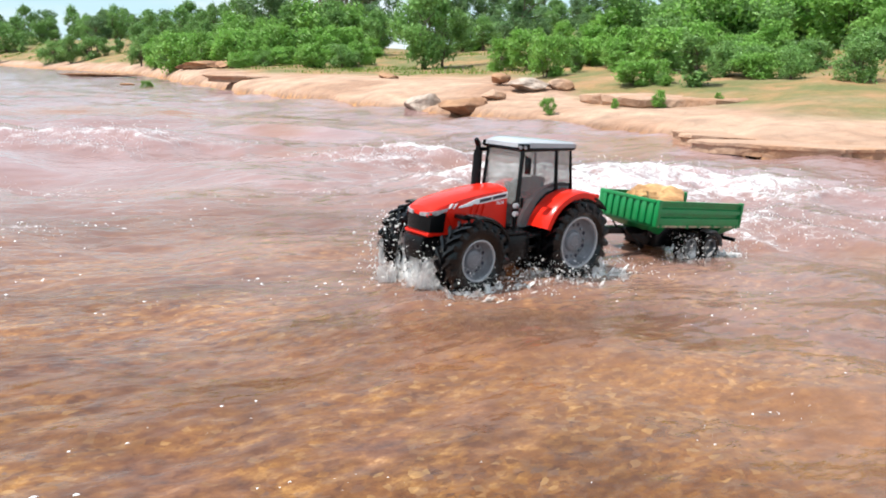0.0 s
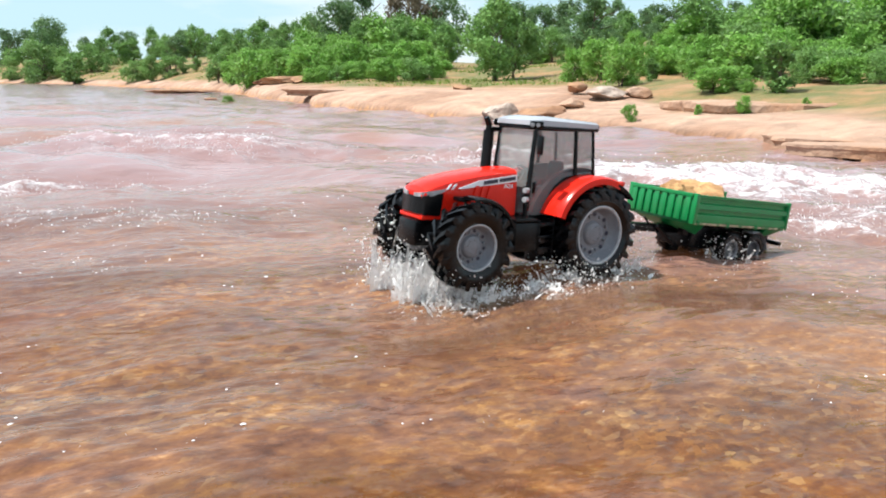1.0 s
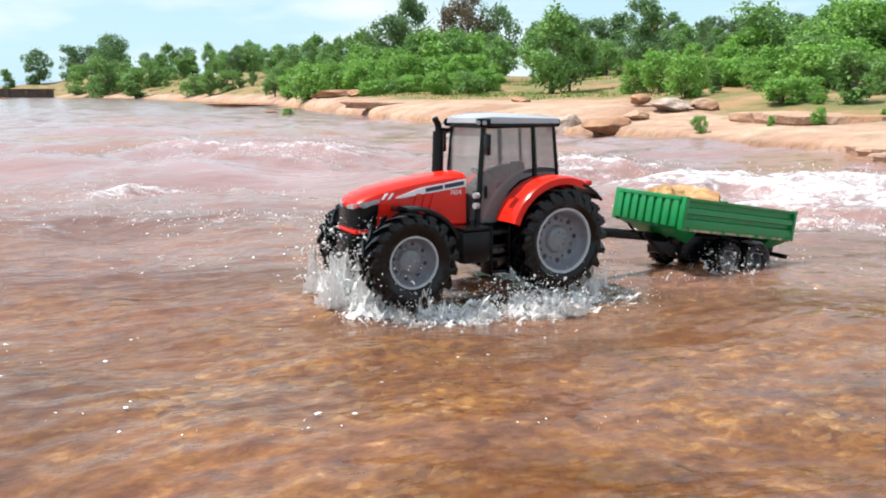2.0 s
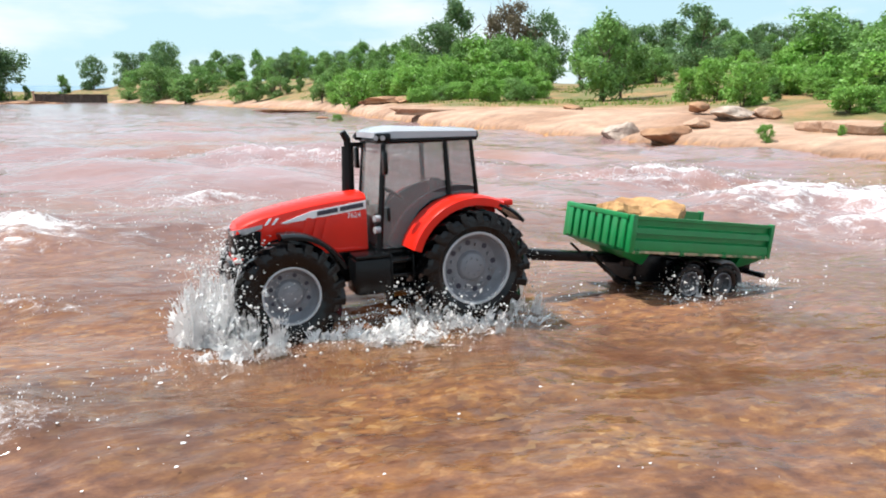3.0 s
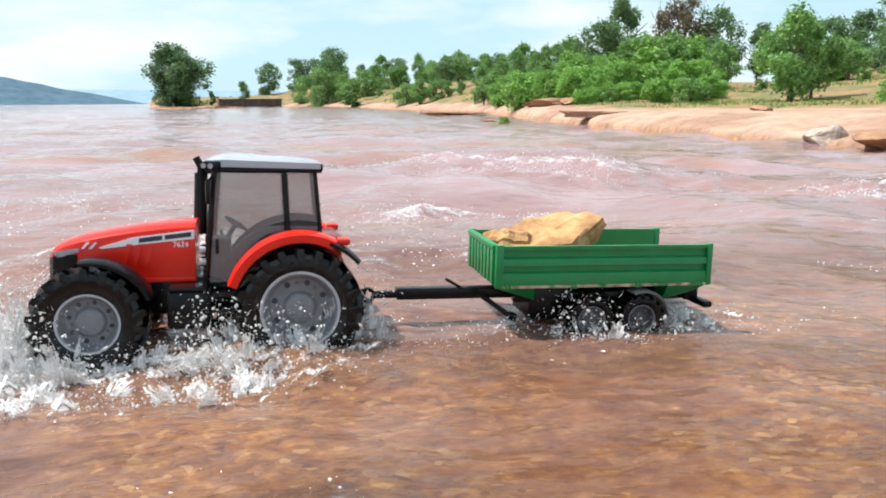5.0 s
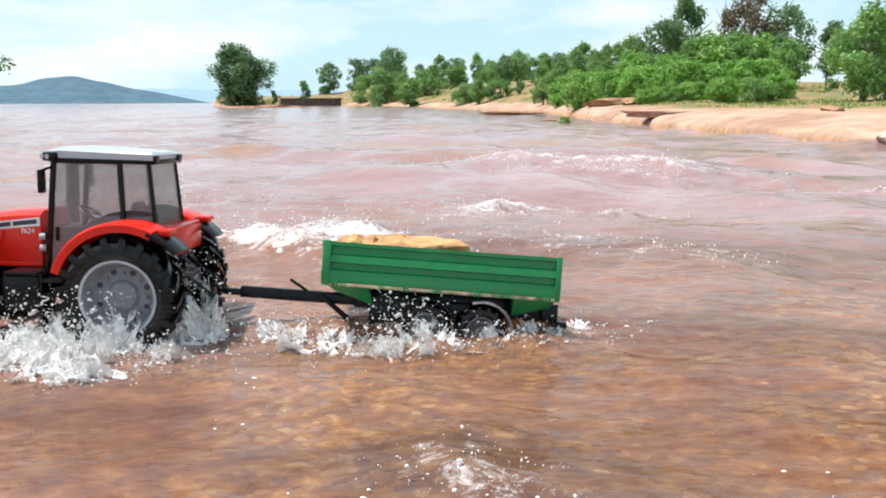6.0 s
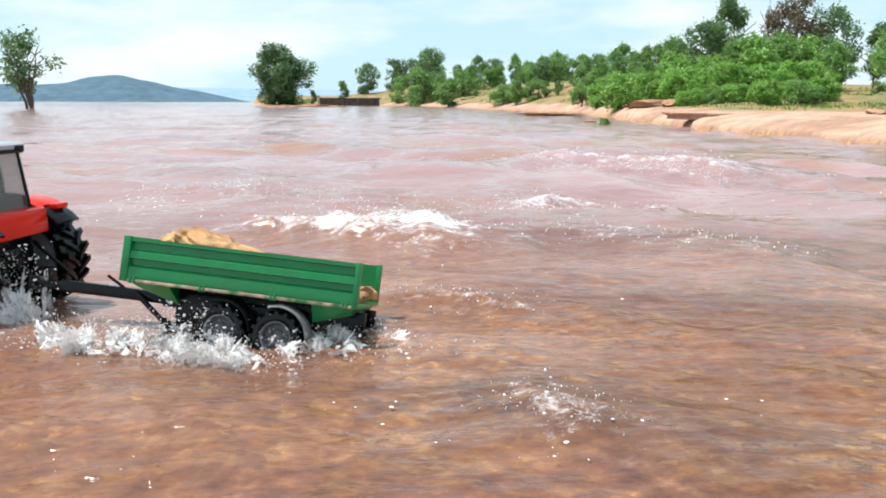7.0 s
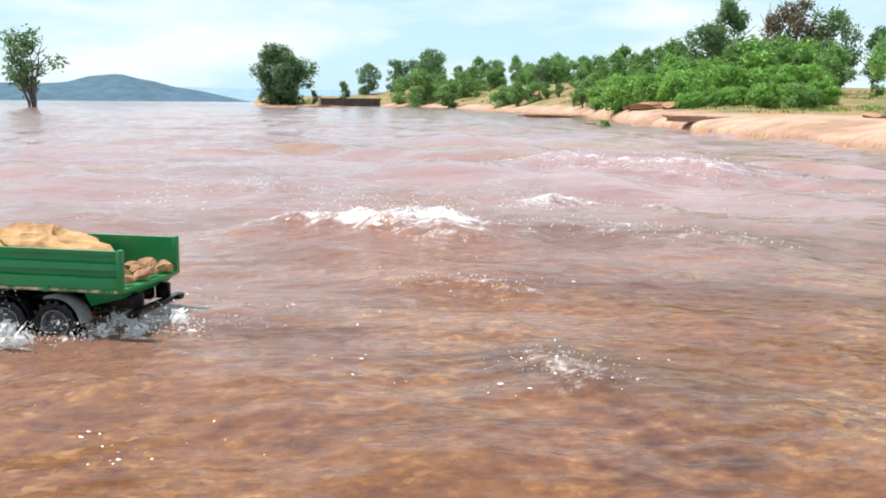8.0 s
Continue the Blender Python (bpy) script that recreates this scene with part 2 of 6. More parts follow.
def water_material():
    """Silty brown river water: amber and part clear in the shallows, with white water where the surface breaks."""
    m = bpy.data.materials.new("river_water")
    m.use_nodes = True
    n, l = m.node_tree.nodes, m.node_tree.links
    b = n["Principled BSDF"]
    b.inputs["IOR"].default_value = 1.36
    co = n.new("ShaderNodeTexCoord")
    mp = n.new("ShaderNodeMapping")
    mp.inputs["Scale"].default_value = (0.42, 1.0, 1.0)
    mp.inputs["Rotation"].default_value = (0, 0, radians(-18))
    l.new(co.outputs["Object"], mp.inputs["Vector"])

    grit = n.new("ShaderNodeMapping")
    grit.inputs["Scale"].default_value = (0.72, 1.0, 1.0)
    grit.inputs["Rotation"].default_value = (0, 0, radians(-25))
    l.new(co.outputs["Object"], grit.inputs["Vector"])

    def tex(scale, detail, rough, distort=0.0, by=None):
        t = n.new("ShaderNodeTexNoise")
        t.inputs["Scale"].default_value, t.inputs["Detail"].default_value, t.inputs["Roughness"].default_value, t.inputs["Distortion"].default_value = scale, detail, rough, distort
        l.new((by or mp).outputs["Vector"], t.inputs["Vector"])
        return t.outputs["Fac"]

    def ramp(fac, stops):
        r = n.new("ShaderNodeValToRGB")
        e = r.color_ramp.elements
        e[0].position, e[0].color = stops[0][0], (*stops[0][1], 1)
        e[1].position, e[1].color = stops[-1][0], (*stops[-1][1], 1)
        for p, c in stops[1:-1]:
            e.new(p).color = (*c, 1)
        l.new(fac, r.inputs["Fac"])
        return r.outputs["Color"]

    def mixed(fac, a, c):
        x = n.new("ShaderNodeMix")
        x.data_type = "RGBA"
        l.new(fac, x.inputs["Factor"])
        for sock, v in (("A", a), ("B", c)):
            if isinstance(v, tuple):
                x.inputs[sock].default_value = v
            else:
                l.new(v, x.inputs[sock])
        return x.outputs["Result"]

    def calc(op, a, c, clamp=False):
        x = n.new("ShaderNodeMath")
        x.operation, x.use_clamp = op, clamp
        for i, v in enumerate((a, c)):
            if isinstance(v, float):
                x.inputs[i].default_value = v
            else:
                l.new(v, x.inputs[i])
        return x.outputs[0]

    def attr(name):
        a = n.new("ShaderNodeAttribute")
        a.attribute_name = name
        return a.outputs["Fac"]

    shallow, white, crest = attr("shallow"), attr("foam"), attr("trough_tint")
    # silty water further out, with the sky's lilac sheen mixed into its colour
    deep_sheen = ramp(tex(1.6, 7, 0.62), [(0.34, (0.240, 0.136, 0.118)), (0.66, (0.350, 0.242, 0.248))])
    # bed speckle; the brightest stops paint caustics and golden sparkle into it
    grain = ramp(tex(48.0, 6, 0.66, 0.1, grit), [(0.32, (0.055, 0.028, 0.022)), (0.45, (0.125, 0.056, 0.032)), (0.55, (0.190, 0.088, 0.045)), (0.64, (0.30, 0.145, 0.062)), (0.72, (0.52, 0.31, 0.15))])
    gold = ramp(tex(60.0, 6, 0.68, 0.1, grit), [(0.34, (0.040, 0.018, 0.012)), (0.46, (0.140, 0.058, 0.018)), (0.56, (0.24, 0.105, 0.026)), (0.69, (0.52, 0.28, 0.085))])
    patch = ramp(tex(4.6, 7, 0.66, 0.2, grit), [(0.41, (0.0, 0.0, 0.0)), (0.55, (1.0, 1.0, 1.0))])
    silt = ramp(tex(2.1, 6, 0.6, 0.3), [(0.42, (0.0, 0.0, 0.0)), (0.62, (1.0, 1.0, 1.0))])
    near = mixed(patch, grain, gold)
    # gravel of the bed, cell by cell
    wob = n.new("ShaderNodeTexNoise")
    wob.inputs["Scale"].default_value = 30.0
    l.new(grit.outputs["Vector"], wob.inputs["Vector"])
    shift = n.new("ShaderNodeMix")
    shift.data_type = "VECTOR"
    shift.inputs["Factor"].default_value = 0.016
    l.new(grit.outputs["Vector"], shift.inputs["A"])
    l.new(wob.outputs["Color"], shift.inputs["B"])
    cell = n.new("ShaderNodeTexVoronoi")
    cell.inputs["Scale"].default_value = 175.0
    l.new(shift.outputs["Result"], cell.inputs["Vector"])
    split = n.new("ShaderNodeSeparateColor")
    l.new(cell.outputs["Color"], split.inputs["Color"])
    gravel = ramp(split.outputs["Red"], [(0.0, (0.040, 0.024, 0.020)), (0.2, (0.12, 0.050, 0.022)), (0.5, (0.22, 0.095, 0.030)), (0.75, (0.32, 0.160, 0.042)), (0.9, (0.15, 0.105, 0.090)), (1.0, (0.60, 0.38, 0.15))])
    near = mixed(calc("MULTIPLY", patch, 0.42), near, gravel)
    near = mixed(calc("MULTIPLY", silt, 0.35), near, (0.220, 0.105, 0.062, 1))
    # tone patches: the dark blue-grey ones paint sky reflection into the near colour
    dim = ramp(tex(3.4, 5, 0.6, 0.4, grit), [(0.34, (0.56, 0.58, 0.66)), (0.46, (0.94, 0.93, 0.93)), (0.66, (1.15, 1.10, 1.02))])
    tone = n.new("ShaderNodeMix")
    tone.data_type, tone.blend_type = "RGBA", "MULTIPLY"
    tone.inputs["Factor"].default_value = 1.0
    l.new(near, tone.inputs["A"])
    l.new(dim, tone.inputs["B"])
    near = tone.outputs["Result"]
    col = mixed(shallow, deep_sheen, near)
    # amber painted in for wave troughs that lose the sky's reflection
    col = mixed(crest, col, (0.29, 0.135, 0.045, 1))
    # white water: broken, streaked, only where the surface breaks
    fleck = calc("MULTIPLY_ADD", tex(30, 12, 0.84, 0.5, grit), 7.0)
    fleck.node.inputs[2].default_value = -4.35
    gate = calc("MULTIPLY", calc("ADD", fleck, calc("MULTIPLY", white, 1.45), True), calc("MULTIPLY", white, 2.6, True), True)
    l.new(mixed(gate, col, (0.68, 0.67, 0.69, 1)), b.inputs["Base Color"])
    ro = n.new("ShaderNodeMapRange")
    ro.inputs["To Min"].default_value, ro.inputs["To Max"].default_value = 0.0, 0.35
    l.new(gate, ro.inputs["Value"])
    chop = n.new("ShaderNodeMapRange")
    chop.inputs["To Min"].default_value, chop.inputs["To Max"].default_value = 0.085, 0.045
    l.new(shallow, chop.inputs["Value"])
    l.new(calc("ADD", ro.outputs["Result"], chop.outputs["Result"]), b.inputs["Roughness"])
    # ripples at three scales
    prev = None
    slick = n.new("ShaderNodeMapRange")
    slick.inputs["From Min"].default_value, slick.inputs["From Max"].default_value = 0.40, 0.62
    slick.inputs["To Min"].default_value, slick.inputs["To Max"].default_value = 0.45, 1.0
    l.new(tex(0.9, 5, 0.6, 0.3), slick.inputs["Value"])
    for scale, strength, dist in ((2.4, 0.55, 0.09), (9.0, 0.75, 0.026), (40.0, 0.80, 0.0065)):
        u = n.new("ShaderNodeBump")
        u.inputs["Strength"].default_value, u.inputs["Distance"].default_value = strength, dist
        if scale > 5:
            l.new(calc("MULTIPLY", slick.outputs["Result"], strength), u.inputs["Strength"])
        l.new(tex(scale, 4, 0.6, 0.1, grit if scale > 40 else None), u.inputs["Height"])
        if prev:
            l.new(prev, u.inputs["Normal"])
        prev = u.outputs["Normal"]
    l.new(prev, b.inputs["Normal"])
    # clear places where the bed shows
    tp = n.new("ShaderNodeBsdfTransparent")
    tp.inputs["Color"].default_value = (0.80, 0.62, 0.42, 1)
    ca = n.new("ShaderNodeMapRange")
    ca.inputs["From Min"].default_value, ca.inputs["From Max"].default_value = 0.40, 0.66
    ca.inputs["To Min"].default_value, ca.inputs["To Max"].default_value = 0.0, 0.55
    l.new(tex(4.2, 6, 0.6, 0.5), ca.inputs["Value"])
    cf = calc("MULTIPLY", calc("MULTIPLY", ca.outputs["Result"], shallow), calc("SUBTRACT", 1.0, gate))
    ms = n.new("ShaderNodeMixShader")
    l.new(cf, ms.inputs["Fac"])
    l.new(b.outputs["BSDF"], ms.inputs[1])
    l.new(tp.outputs["BSDF"], ms.inputs[2])
    l.new(ms.outputs["Shader"], n["Material Output"].inputs["Surface"])
    return m


GROUND, WATER = ground_material(), water_material()


# ---------------------------------------------------------------- mesh helpers
def finish(bm, name, material, smooth=None):
    me = bpy.data.meshes.new(name)
    bmesh.ops.recalc_face_normals(bm, faces=bm.faces)
    bm.to_mesh(me)
    bm.free()
    me.materials.append(material)
    if smooth is not None:
        me.polygons.foreach_set("use_smooth", [True] * len(me.polygons))
        me.set_sharp_from_angle(angle=radians(smooth))
    return me


def part(name, bm, material, parent, label="", smooth=35):
    ob = new(name, finish(bm, name, material, smooth))
    ob.parent = parent
    if label:
        ob["label"] = label
    return ob


def from_arrays(name, verts, faces, material, smooth=False):
    me = bpy.data.meshes.new(name)
    me.from_pydata([tuple(v) for v in verts], [], [tuple(f) for f in faces])
    me.materials.append(material)
    if smooth:
        me.polygons.foreach_set("use_smooth", [True] * len(me.polygons))
    me.update()
    return me


def box(bm, x0, x1, y0, y1, z0, z1, bevel=0.0, m=None):
    r = bmesh.ops.create_cube(bm, size=1)
    v = r["verts"]
    for q in v:
        q.co = Vector(((x0 + x1) / 2 + q.co.x * (x1 - x0), (y0 + y1) / 2 + q.co.y * (y1 - y0), (z0 + z1) / 2 + q.co.z * (z1 - z0)))
        if m is not None:
            q.co = m @ q.co
    if bevel:
        es = list({e for q in v for e in q.link_edges})
        bmesh.ops.bevel(bm, geom=es, offset=bevel, segments=2, affect="EDGES", profile=0.5)


def prism(bm, pts, a0, a1, axis="y", bevel=0.0):
    """A closed outline in the plane across the axis, extruded from a0 to a1."""
    def at(p, a):
        return {"y": (p[0], a, p[1]), "x": (a, p[0], p[1]), "z": (p[0], p[1], a)}[axis]
    lo = [bm.verts.new(at(p, a0)) for p in pts]
    hi = [bm.verts.new(at(p, a1)) for p in pts]
    k = len(pts)
    fs = [bm.faces.new(lo), bm.faces.new(hi[::-1])]
    for i in range(k):
        fs.append(bm.faces.new((lo[i], hi[i], hi[(i + 1) % k], lo[(i + 1) % k])))
    if bevel:
        es = list({e for f in fs for e in f.edges})
        bmesh.ops.bevel(bm, geom=es, offset=bevel, segments=2, affect="EDGES", profile=0.5)


def lathe(bm, profile, seg=40, centre=(0, 0, 0), close=True):
    """Profile rows (y, radius) turned round the y axis."""
    rings = []
    for y, r in profile:
        rings.append([bm.verts.new((centre[0] + r * math.cos(2 * math.pi * i / seg), centre[1] + y, centre[2] + r * math.sin(2 * math.pi * i / seg))) for i in range(seg)])
    pairs = list(zip(rings, rings[1:])) + ([(rings[-1], rings[0])] if close else [])
    for a, b in pairs:
        for i in range(seg):
            bm.faces.new((a[i], a[(i + 1) % seg], b[(i + 1) % seg], b[i]))
    if not close:
        bm.faces.new(rings[0])
        bm.faces.new(rings[-1][::-1])


def rod(bm, p, q, r, seg=10, r2=None):
    p, q = Vector(p), Vector(q)
    d = q - p
    m = Matrix.Translation((p + q) / 2) @ d.to_track_quat("Z", "Y").to_matrix().to_4x4()
    bmesh.ops.create_cone(bm, cap_ends=True, segments=seg, radius1=r, radius2=r if r2 is None else r2, depth=d.length, matrix=m)


def loft(bm, sections):
    """Closed rings of points, skinned one to the next and capped."""
    rings = [[bm.verts.new(p) for p in s] for s in sections]
    k = len(rings[0])
    for a, b in zip(rings, rings[1:]):
        for i in range(k):
            bm.faces.new((a[i], a[(i + 1) % k], b[(i + 1) % k], b[i]))
    bm.faces.new(rings[0])
    bm.faces.new(rings[-1][::-1])


def arc_shell(bm, cx, cz, a0, a1, r0, r1, y0, y1, thick, seg=18, lip=0.0):
    """A curved mudguard: an arc band round the y axis, with thickness and a turned-down lip on both sides."""
    rings = []
    for i in range(seg + 1):
        t = i / seg
        a = radians(a0 + (a1 - a0) * t)
        r = r0 + (r1 - r0) * t
        c, s = math.cos(a), math.sin(a)
        row = [(y0, r - lip), (y0, r), (y0 + 0.004, r + 0.002), (y1 - 0.004, r + 0.002), (y1, r), (y1, r - lip), (y1 - thick, r - lip), (y1 - thick, r - thick), (y0 + thick, r - thick), (y0 + thick, r - lip)]
        rings.append([(cx + c * q, y, cz + s * q) for y, q in row])
    loft(bm, rings)


def empty(name):
    return new(name)


def lumpy(name, size, material, seed, cuts=3, rough=0.25, flat=0.0):
    """A broken stone: a cut block with uneven faces."""
    rnd = random.Random(seed)
    bm = bmesh.new()
    bmesh.ops.create_icosphere(bm, subdivisions=cuts, radius=1)
    off = Vector((rnd.uniform(-50, 50), rnd.uniform(-50, 50), rnd.uniform(-50, 50)))
    planes = [(Vector((rnd.gauss(0, 1), rnd.gauss(0, 1), rnd.gauss(0, 1))).normalized(), rnd.uniform(0.58, 0.88)) for _ in range(15)]
    for v in bm.verts:
        p = v.co.copy()
        for nrm, d in planes:
            k = p.dot(nrm)
            if k > d:
                p -= nrm * (k - d) * 0.97
        p += p.normalized() * rough * 0.5 * noise.noise(p * 2.2 + off) + p.normalized() * rough * 0.18 * noise.noise(p * 7 + off)
        v.co = Vector((p.x * size[0], p.y * size[1], p.z * size[2]))
    return finish(bm, name, material, 20)


# ---------------------------------------------------------------- ground and river
SHORE_AZ = np.array([-180, -60, -15, -13.6, -9, -5, 0.7, 5, 9, 14, 18.7, 24.6, 30.3, 36, 41, 47.4, 53.5, 57.5, 60, 65, 80, 110, 140, 180.0])
SHORE_R = np.array([3600, 3600, 3600, 62, 58, 60, 41, 31, 22.7, 12.6, 9.0, 7.5, 6.35, 5.85, 5.15, 4.65, 4.30, 3.98, 3.62, 3.70, 4.2, 7, 3600, 3600.0])


def shore(az):
    return np.interp(az, SHORE_AZ, SHORE_R)


def waves(x, y, k, seed, angle, stretch=0.45):
    """Smooth uneven waves of about unit height, k crests a metre, drawn out along the flow."""
    rng = np.random.default_rng(seed)
    z = np.zeros_like(x)
    for i in range(9):
        a = angle + rng.normal(0, 0.55)
        kk = k * 2 * math.pi * rng.uniform(0.6, 1.6)
        u = x * math.cos(a) * stretch + y * math.sin(a)
        v = -x * math.sin(a) + y * math.cos(a) * stretch
        z += np.sin(kk * u + rng.uniform(0, 6.28) + 1.3 * np.sin(0.7 * kk * v + rng.uniform(0, 6.28)))
    return z / 4.2


def river_drop(x):
    """The river falls away to the right over the slab's lip."""
    k = np.clip((x - 0.42) / 0.25, 0, 1)
    return -0.045 * np.clip(x - 0.95, 0, 1.1) - 0.013 * k * k * (3 - 2 * k)


def ground_height(x, y):
    """Height of the bed and bank, with the share of grass and of river bed."""
    r, az = np.hypot(x, y), np.degrees(np.arctan2(x, y))
    rs = shore(az)
    wob = 0.10 * np.minimum(rs, 12) * 0.25 * waves(x, y, 0.40, 3, 0.5, 0.8) + 0.03 * waves(x, y, 2.2, 13, 0.5, 0.8)
    u = r - rs + wob
    bed = -0.030 + 0.009 * waves(x, y, 2.2, 5, 0.4) + 0.005 * waves(x, y, 6.0, 6, 0.9)
    bed = np.maximum(bed, -0.040) + river_drop(x) - 0.05 * np.clip((r - 1.15) / 0.5, 0, 1) * np.clip(-u / 0.4, 0, 1)
    low = np.clip((az - 39) / 7, 0, 1)
    rise = (0.045 + 0.008 * waves(x, y, 1.3, 14, 0.2, 0.7)) * (1 - np.exp(-np.maximum(u, 0) / 0.05)) + 0.045 * (1 - 0.85 * low) * np.clip(u, 0, 1.8)
    steps = 0.014 * np.tanh(3 * waves(x, y, 0.30, 8, 0.2, 0.6)) * np.clip(u / 0.8, 0, 1) * np.clip((9 - u) / 4, 0, 1)
    steep = np.clip((az - 30) / 12, 0, 1)
    slope = (0.034 + 0.050 * steep) * np.clip(u - 2.6 + 1.4 * low, 0, 24 - 10 * steep) + 0.006 * np.clip(u - 27, 0, 60)
    far_rise = np.clip((az + 7) / 4, 0, 1) * np.clip((17 - az) / 6, 0, 1)
    slope = slope + 0.045 * far_rise * np.clip(u - 1.5, 0, 14)
    z = np.where(u > 0, river_drop(x) * np.clip(1 - u / 1.5, 0, 1), bed) * np.clip(1 - u / 1.5, 0, 1) + np.where(u > 0, rise + steps * 0.9 + slope, 0) + 0.008 * waves(x, y, 1.1, 9, 0.7, 0.8) * np.clip(u / 0.5, 0, 1)
    z += 0.06 * waves(x, y, 0.12, 10, 0.3, 0.9) * np.clip((u - 3) / 5, 0, 1)
    grass = np.clip((u - 2.4 + 1.7 * low) / (1.2 - 0.4 * low), 0, 1) * np.where(az < 14, 1.25, 1.0) * 1.2 - 0.20
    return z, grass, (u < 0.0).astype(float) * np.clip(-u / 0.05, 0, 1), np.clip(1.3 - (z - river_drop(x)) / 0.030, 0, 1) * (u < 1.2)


def polar_rows(r0, r1, step):
    rows = [r0]
    while rows[-1] < r1:
        rows.append(rows[-1] * (1 + step))
    return np.array(rows)


def polar_grid(rows, azs, cx, cy):
    a, r = np.meshgrid(np.radians(azs), rows)
    x, y = cx + r * np.sin(a), cy + r * np.cos(a)
    nr, na = len(rows), len(azs)
    i = np.arange(nr - 1)[:, None] * na + np.arange(na - 1)[None, :]
    faces = np.stack([i, i + 1, i + na + 1, i + na], -1).reshape(-1, 4)
    return x.ravel(), y.ravel(), faces


def add_attr(me, name, values):
    me.attributes.new(name, "FLOAT", "POINT").data.foreach_set("value", np.asarray(values, dtype=np.float32))


def build_ground():
    azs = np.concatenate([np.arange(-180, -50, 4), np.arange(-50, -16, 1.0), np.arange(-16, 78, 0.3), np.arange(78, 180.1, 3)])
    rows = np.concatenate([polar_rows(0.12, 2.2, 0.03), polar_rows(2.25, 70, 0.011), polar_rows(71, 3800, 0.09)])
    x, y, f = polar_grid(rows, azs, 0.0, 0.0)
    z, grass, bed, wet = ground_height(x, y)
    me = from_arrays("ground", np.c_[x, y, z], f, GROUND, True)
    add_attr(me, "grass", grass)
    add_attr(me, "bed", bed)
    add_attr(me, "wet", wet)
    tagged(new("ground", me), "tan rock bank rising to grassy soil beside the river", "ground", kind="structure")


# standing rapids: x, y, reach along and across the flow, height, whiteness
RAPIDS = [(2.05, 1.35, 0.75, 0.34, 0.040, 1.35), (1.75, 0.95, 0.50, 0.15, 0.016, 0.85), (1.80, 2.15, 0.32, 0.18, 0.034, 1.0),
          (0.70, 2.65, 0.60, 0.20, 0.034, 0.72), (-0.14, 1.30, 0.26, 0.16, 0.050, 1.15), (0.32, 1.76, 0.34, 0.15, 0.034, 0.95),
          (0.70, 2.45, 0.45, 0.16, 0.022, 0.60), (0.09, 0.54, 0.10, 0.050, 0.014, 0.62), (1.55, 2.05, 0.34, 0.18, 0.028, 0.9),
          (0.35, 1.25, 0.35, 0.10, 0.010, 0.42), (2.6, 0.65, 0.5, 0.2, 0.02, 0.8), (0.02, 0.86, 0.16, 0.07, 0.012, 0.55),
          (-0.55, 2.0, 0.40, 0.14, 0.020, 0.55), (0.10, 3.1, 0.5, 0.16, 0.022, 0.5)]


def water_height(x, y):
    d = np.hypot(x, y)
    z = 0.0050 * waves(x, y, 3.0, 21, 1.1, 0.35) + 0.0022 * waves(x, y, 8.0, 22, 1.3, 0.4) + 0.0009 * waves(x, y, 24.0, 23, 1.2, 0.5) * np.exp(-d / 3)
    mid = np.clip((d - 0.8) / 1.2, 0, 1)
    z += 0.026 * waves(x, y, 1.5, 24, 1.2, 0.35) * mid * np.exp(-d / 9) + 0.024 * waves(x, y, 0.6, 25, 1.25, 0.3) * mid * np.exp(-d / 25)
    z += river_drop(x)
    foam = np.zeros_like(x)
    crest = 1 - np.abs(np.sin(1.57 * waves(x, y, 2.6, 31, 1.0, 0.5)))
    fine = waves(x, y, 9.0, 32, 0.8, 0.7)
    for px, py, lx, ly, h, w in RAPIDS:
        a = -0.32
        u, v = (x - px) * math.cos(a) + (y - py) * math.sin(a), -(x - px) * math.sin(a) + (y - py) * math.cos(a)
        g = np.exp(-(u / lx) ** 2 - (v / ly) ** 2)
        z += h * g * (0.35 + 0.75 * crest + 0.16 * fine)
        foam = np.maximum(foam, np.minimum(1.0, w * g * (0.45 + 0.75 * crest)))
    return z, foam


def build_water():
    azs = np.concatenate([np.arange(-180, -55, 5), np.arange(-55, 75, 0.27), np.arange(75, 180.1, 5)])
    rows = np.concatenate([polar_rows(0.06, 4.2, 0.0075), polar_rows(4.25, 40, 0.016), polar_rows(41, 3600, 0.07)])
    x, y, f = polar_grid(rows, azs, 0.22, -0.12)
    z, foam = water_height(x, y)
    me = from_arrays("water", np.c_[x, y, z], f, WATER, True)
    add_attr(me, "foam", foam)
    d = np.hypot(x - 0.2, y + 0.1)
    # falls off with distance; beyond it the sheen-tinted silt colour takes over
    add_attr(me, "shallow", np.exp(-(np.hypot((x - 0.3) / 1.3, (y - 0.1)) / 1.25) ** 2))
    # trough tint follows its own noise, not the wave mesh
    gold = np.clip(waves(x, y, 0.8, 51, 1.15, 0.3) * 1.9 - 0.65, 0, 1) * np.exp(-d / 9) * np.clip((d - 0.7) / 0.6, 0, 1) * np.clip(1 - 2.5 * foam, 0, 1)
    add_attr(me, "trough_tint", 0.85 * gold)
    tagged(new("water", me), "shallow brown river water running over rock", "water", kind="structure")


build_ground()
build_water()


def gz(x, y):
    return float(ground_height(np.array([x]), np.array([y]))[0][0])


def place(az, d):
    return d * math.sin(radians(az)), d * math.cos(radians(az))


def bank_place(az, d):
    """By azimuth from the first stretch of the path, for the right bank."""
    return 0.44 + d * math.sin(radians(az)), -0.155 + d * math.cos(radians(az))


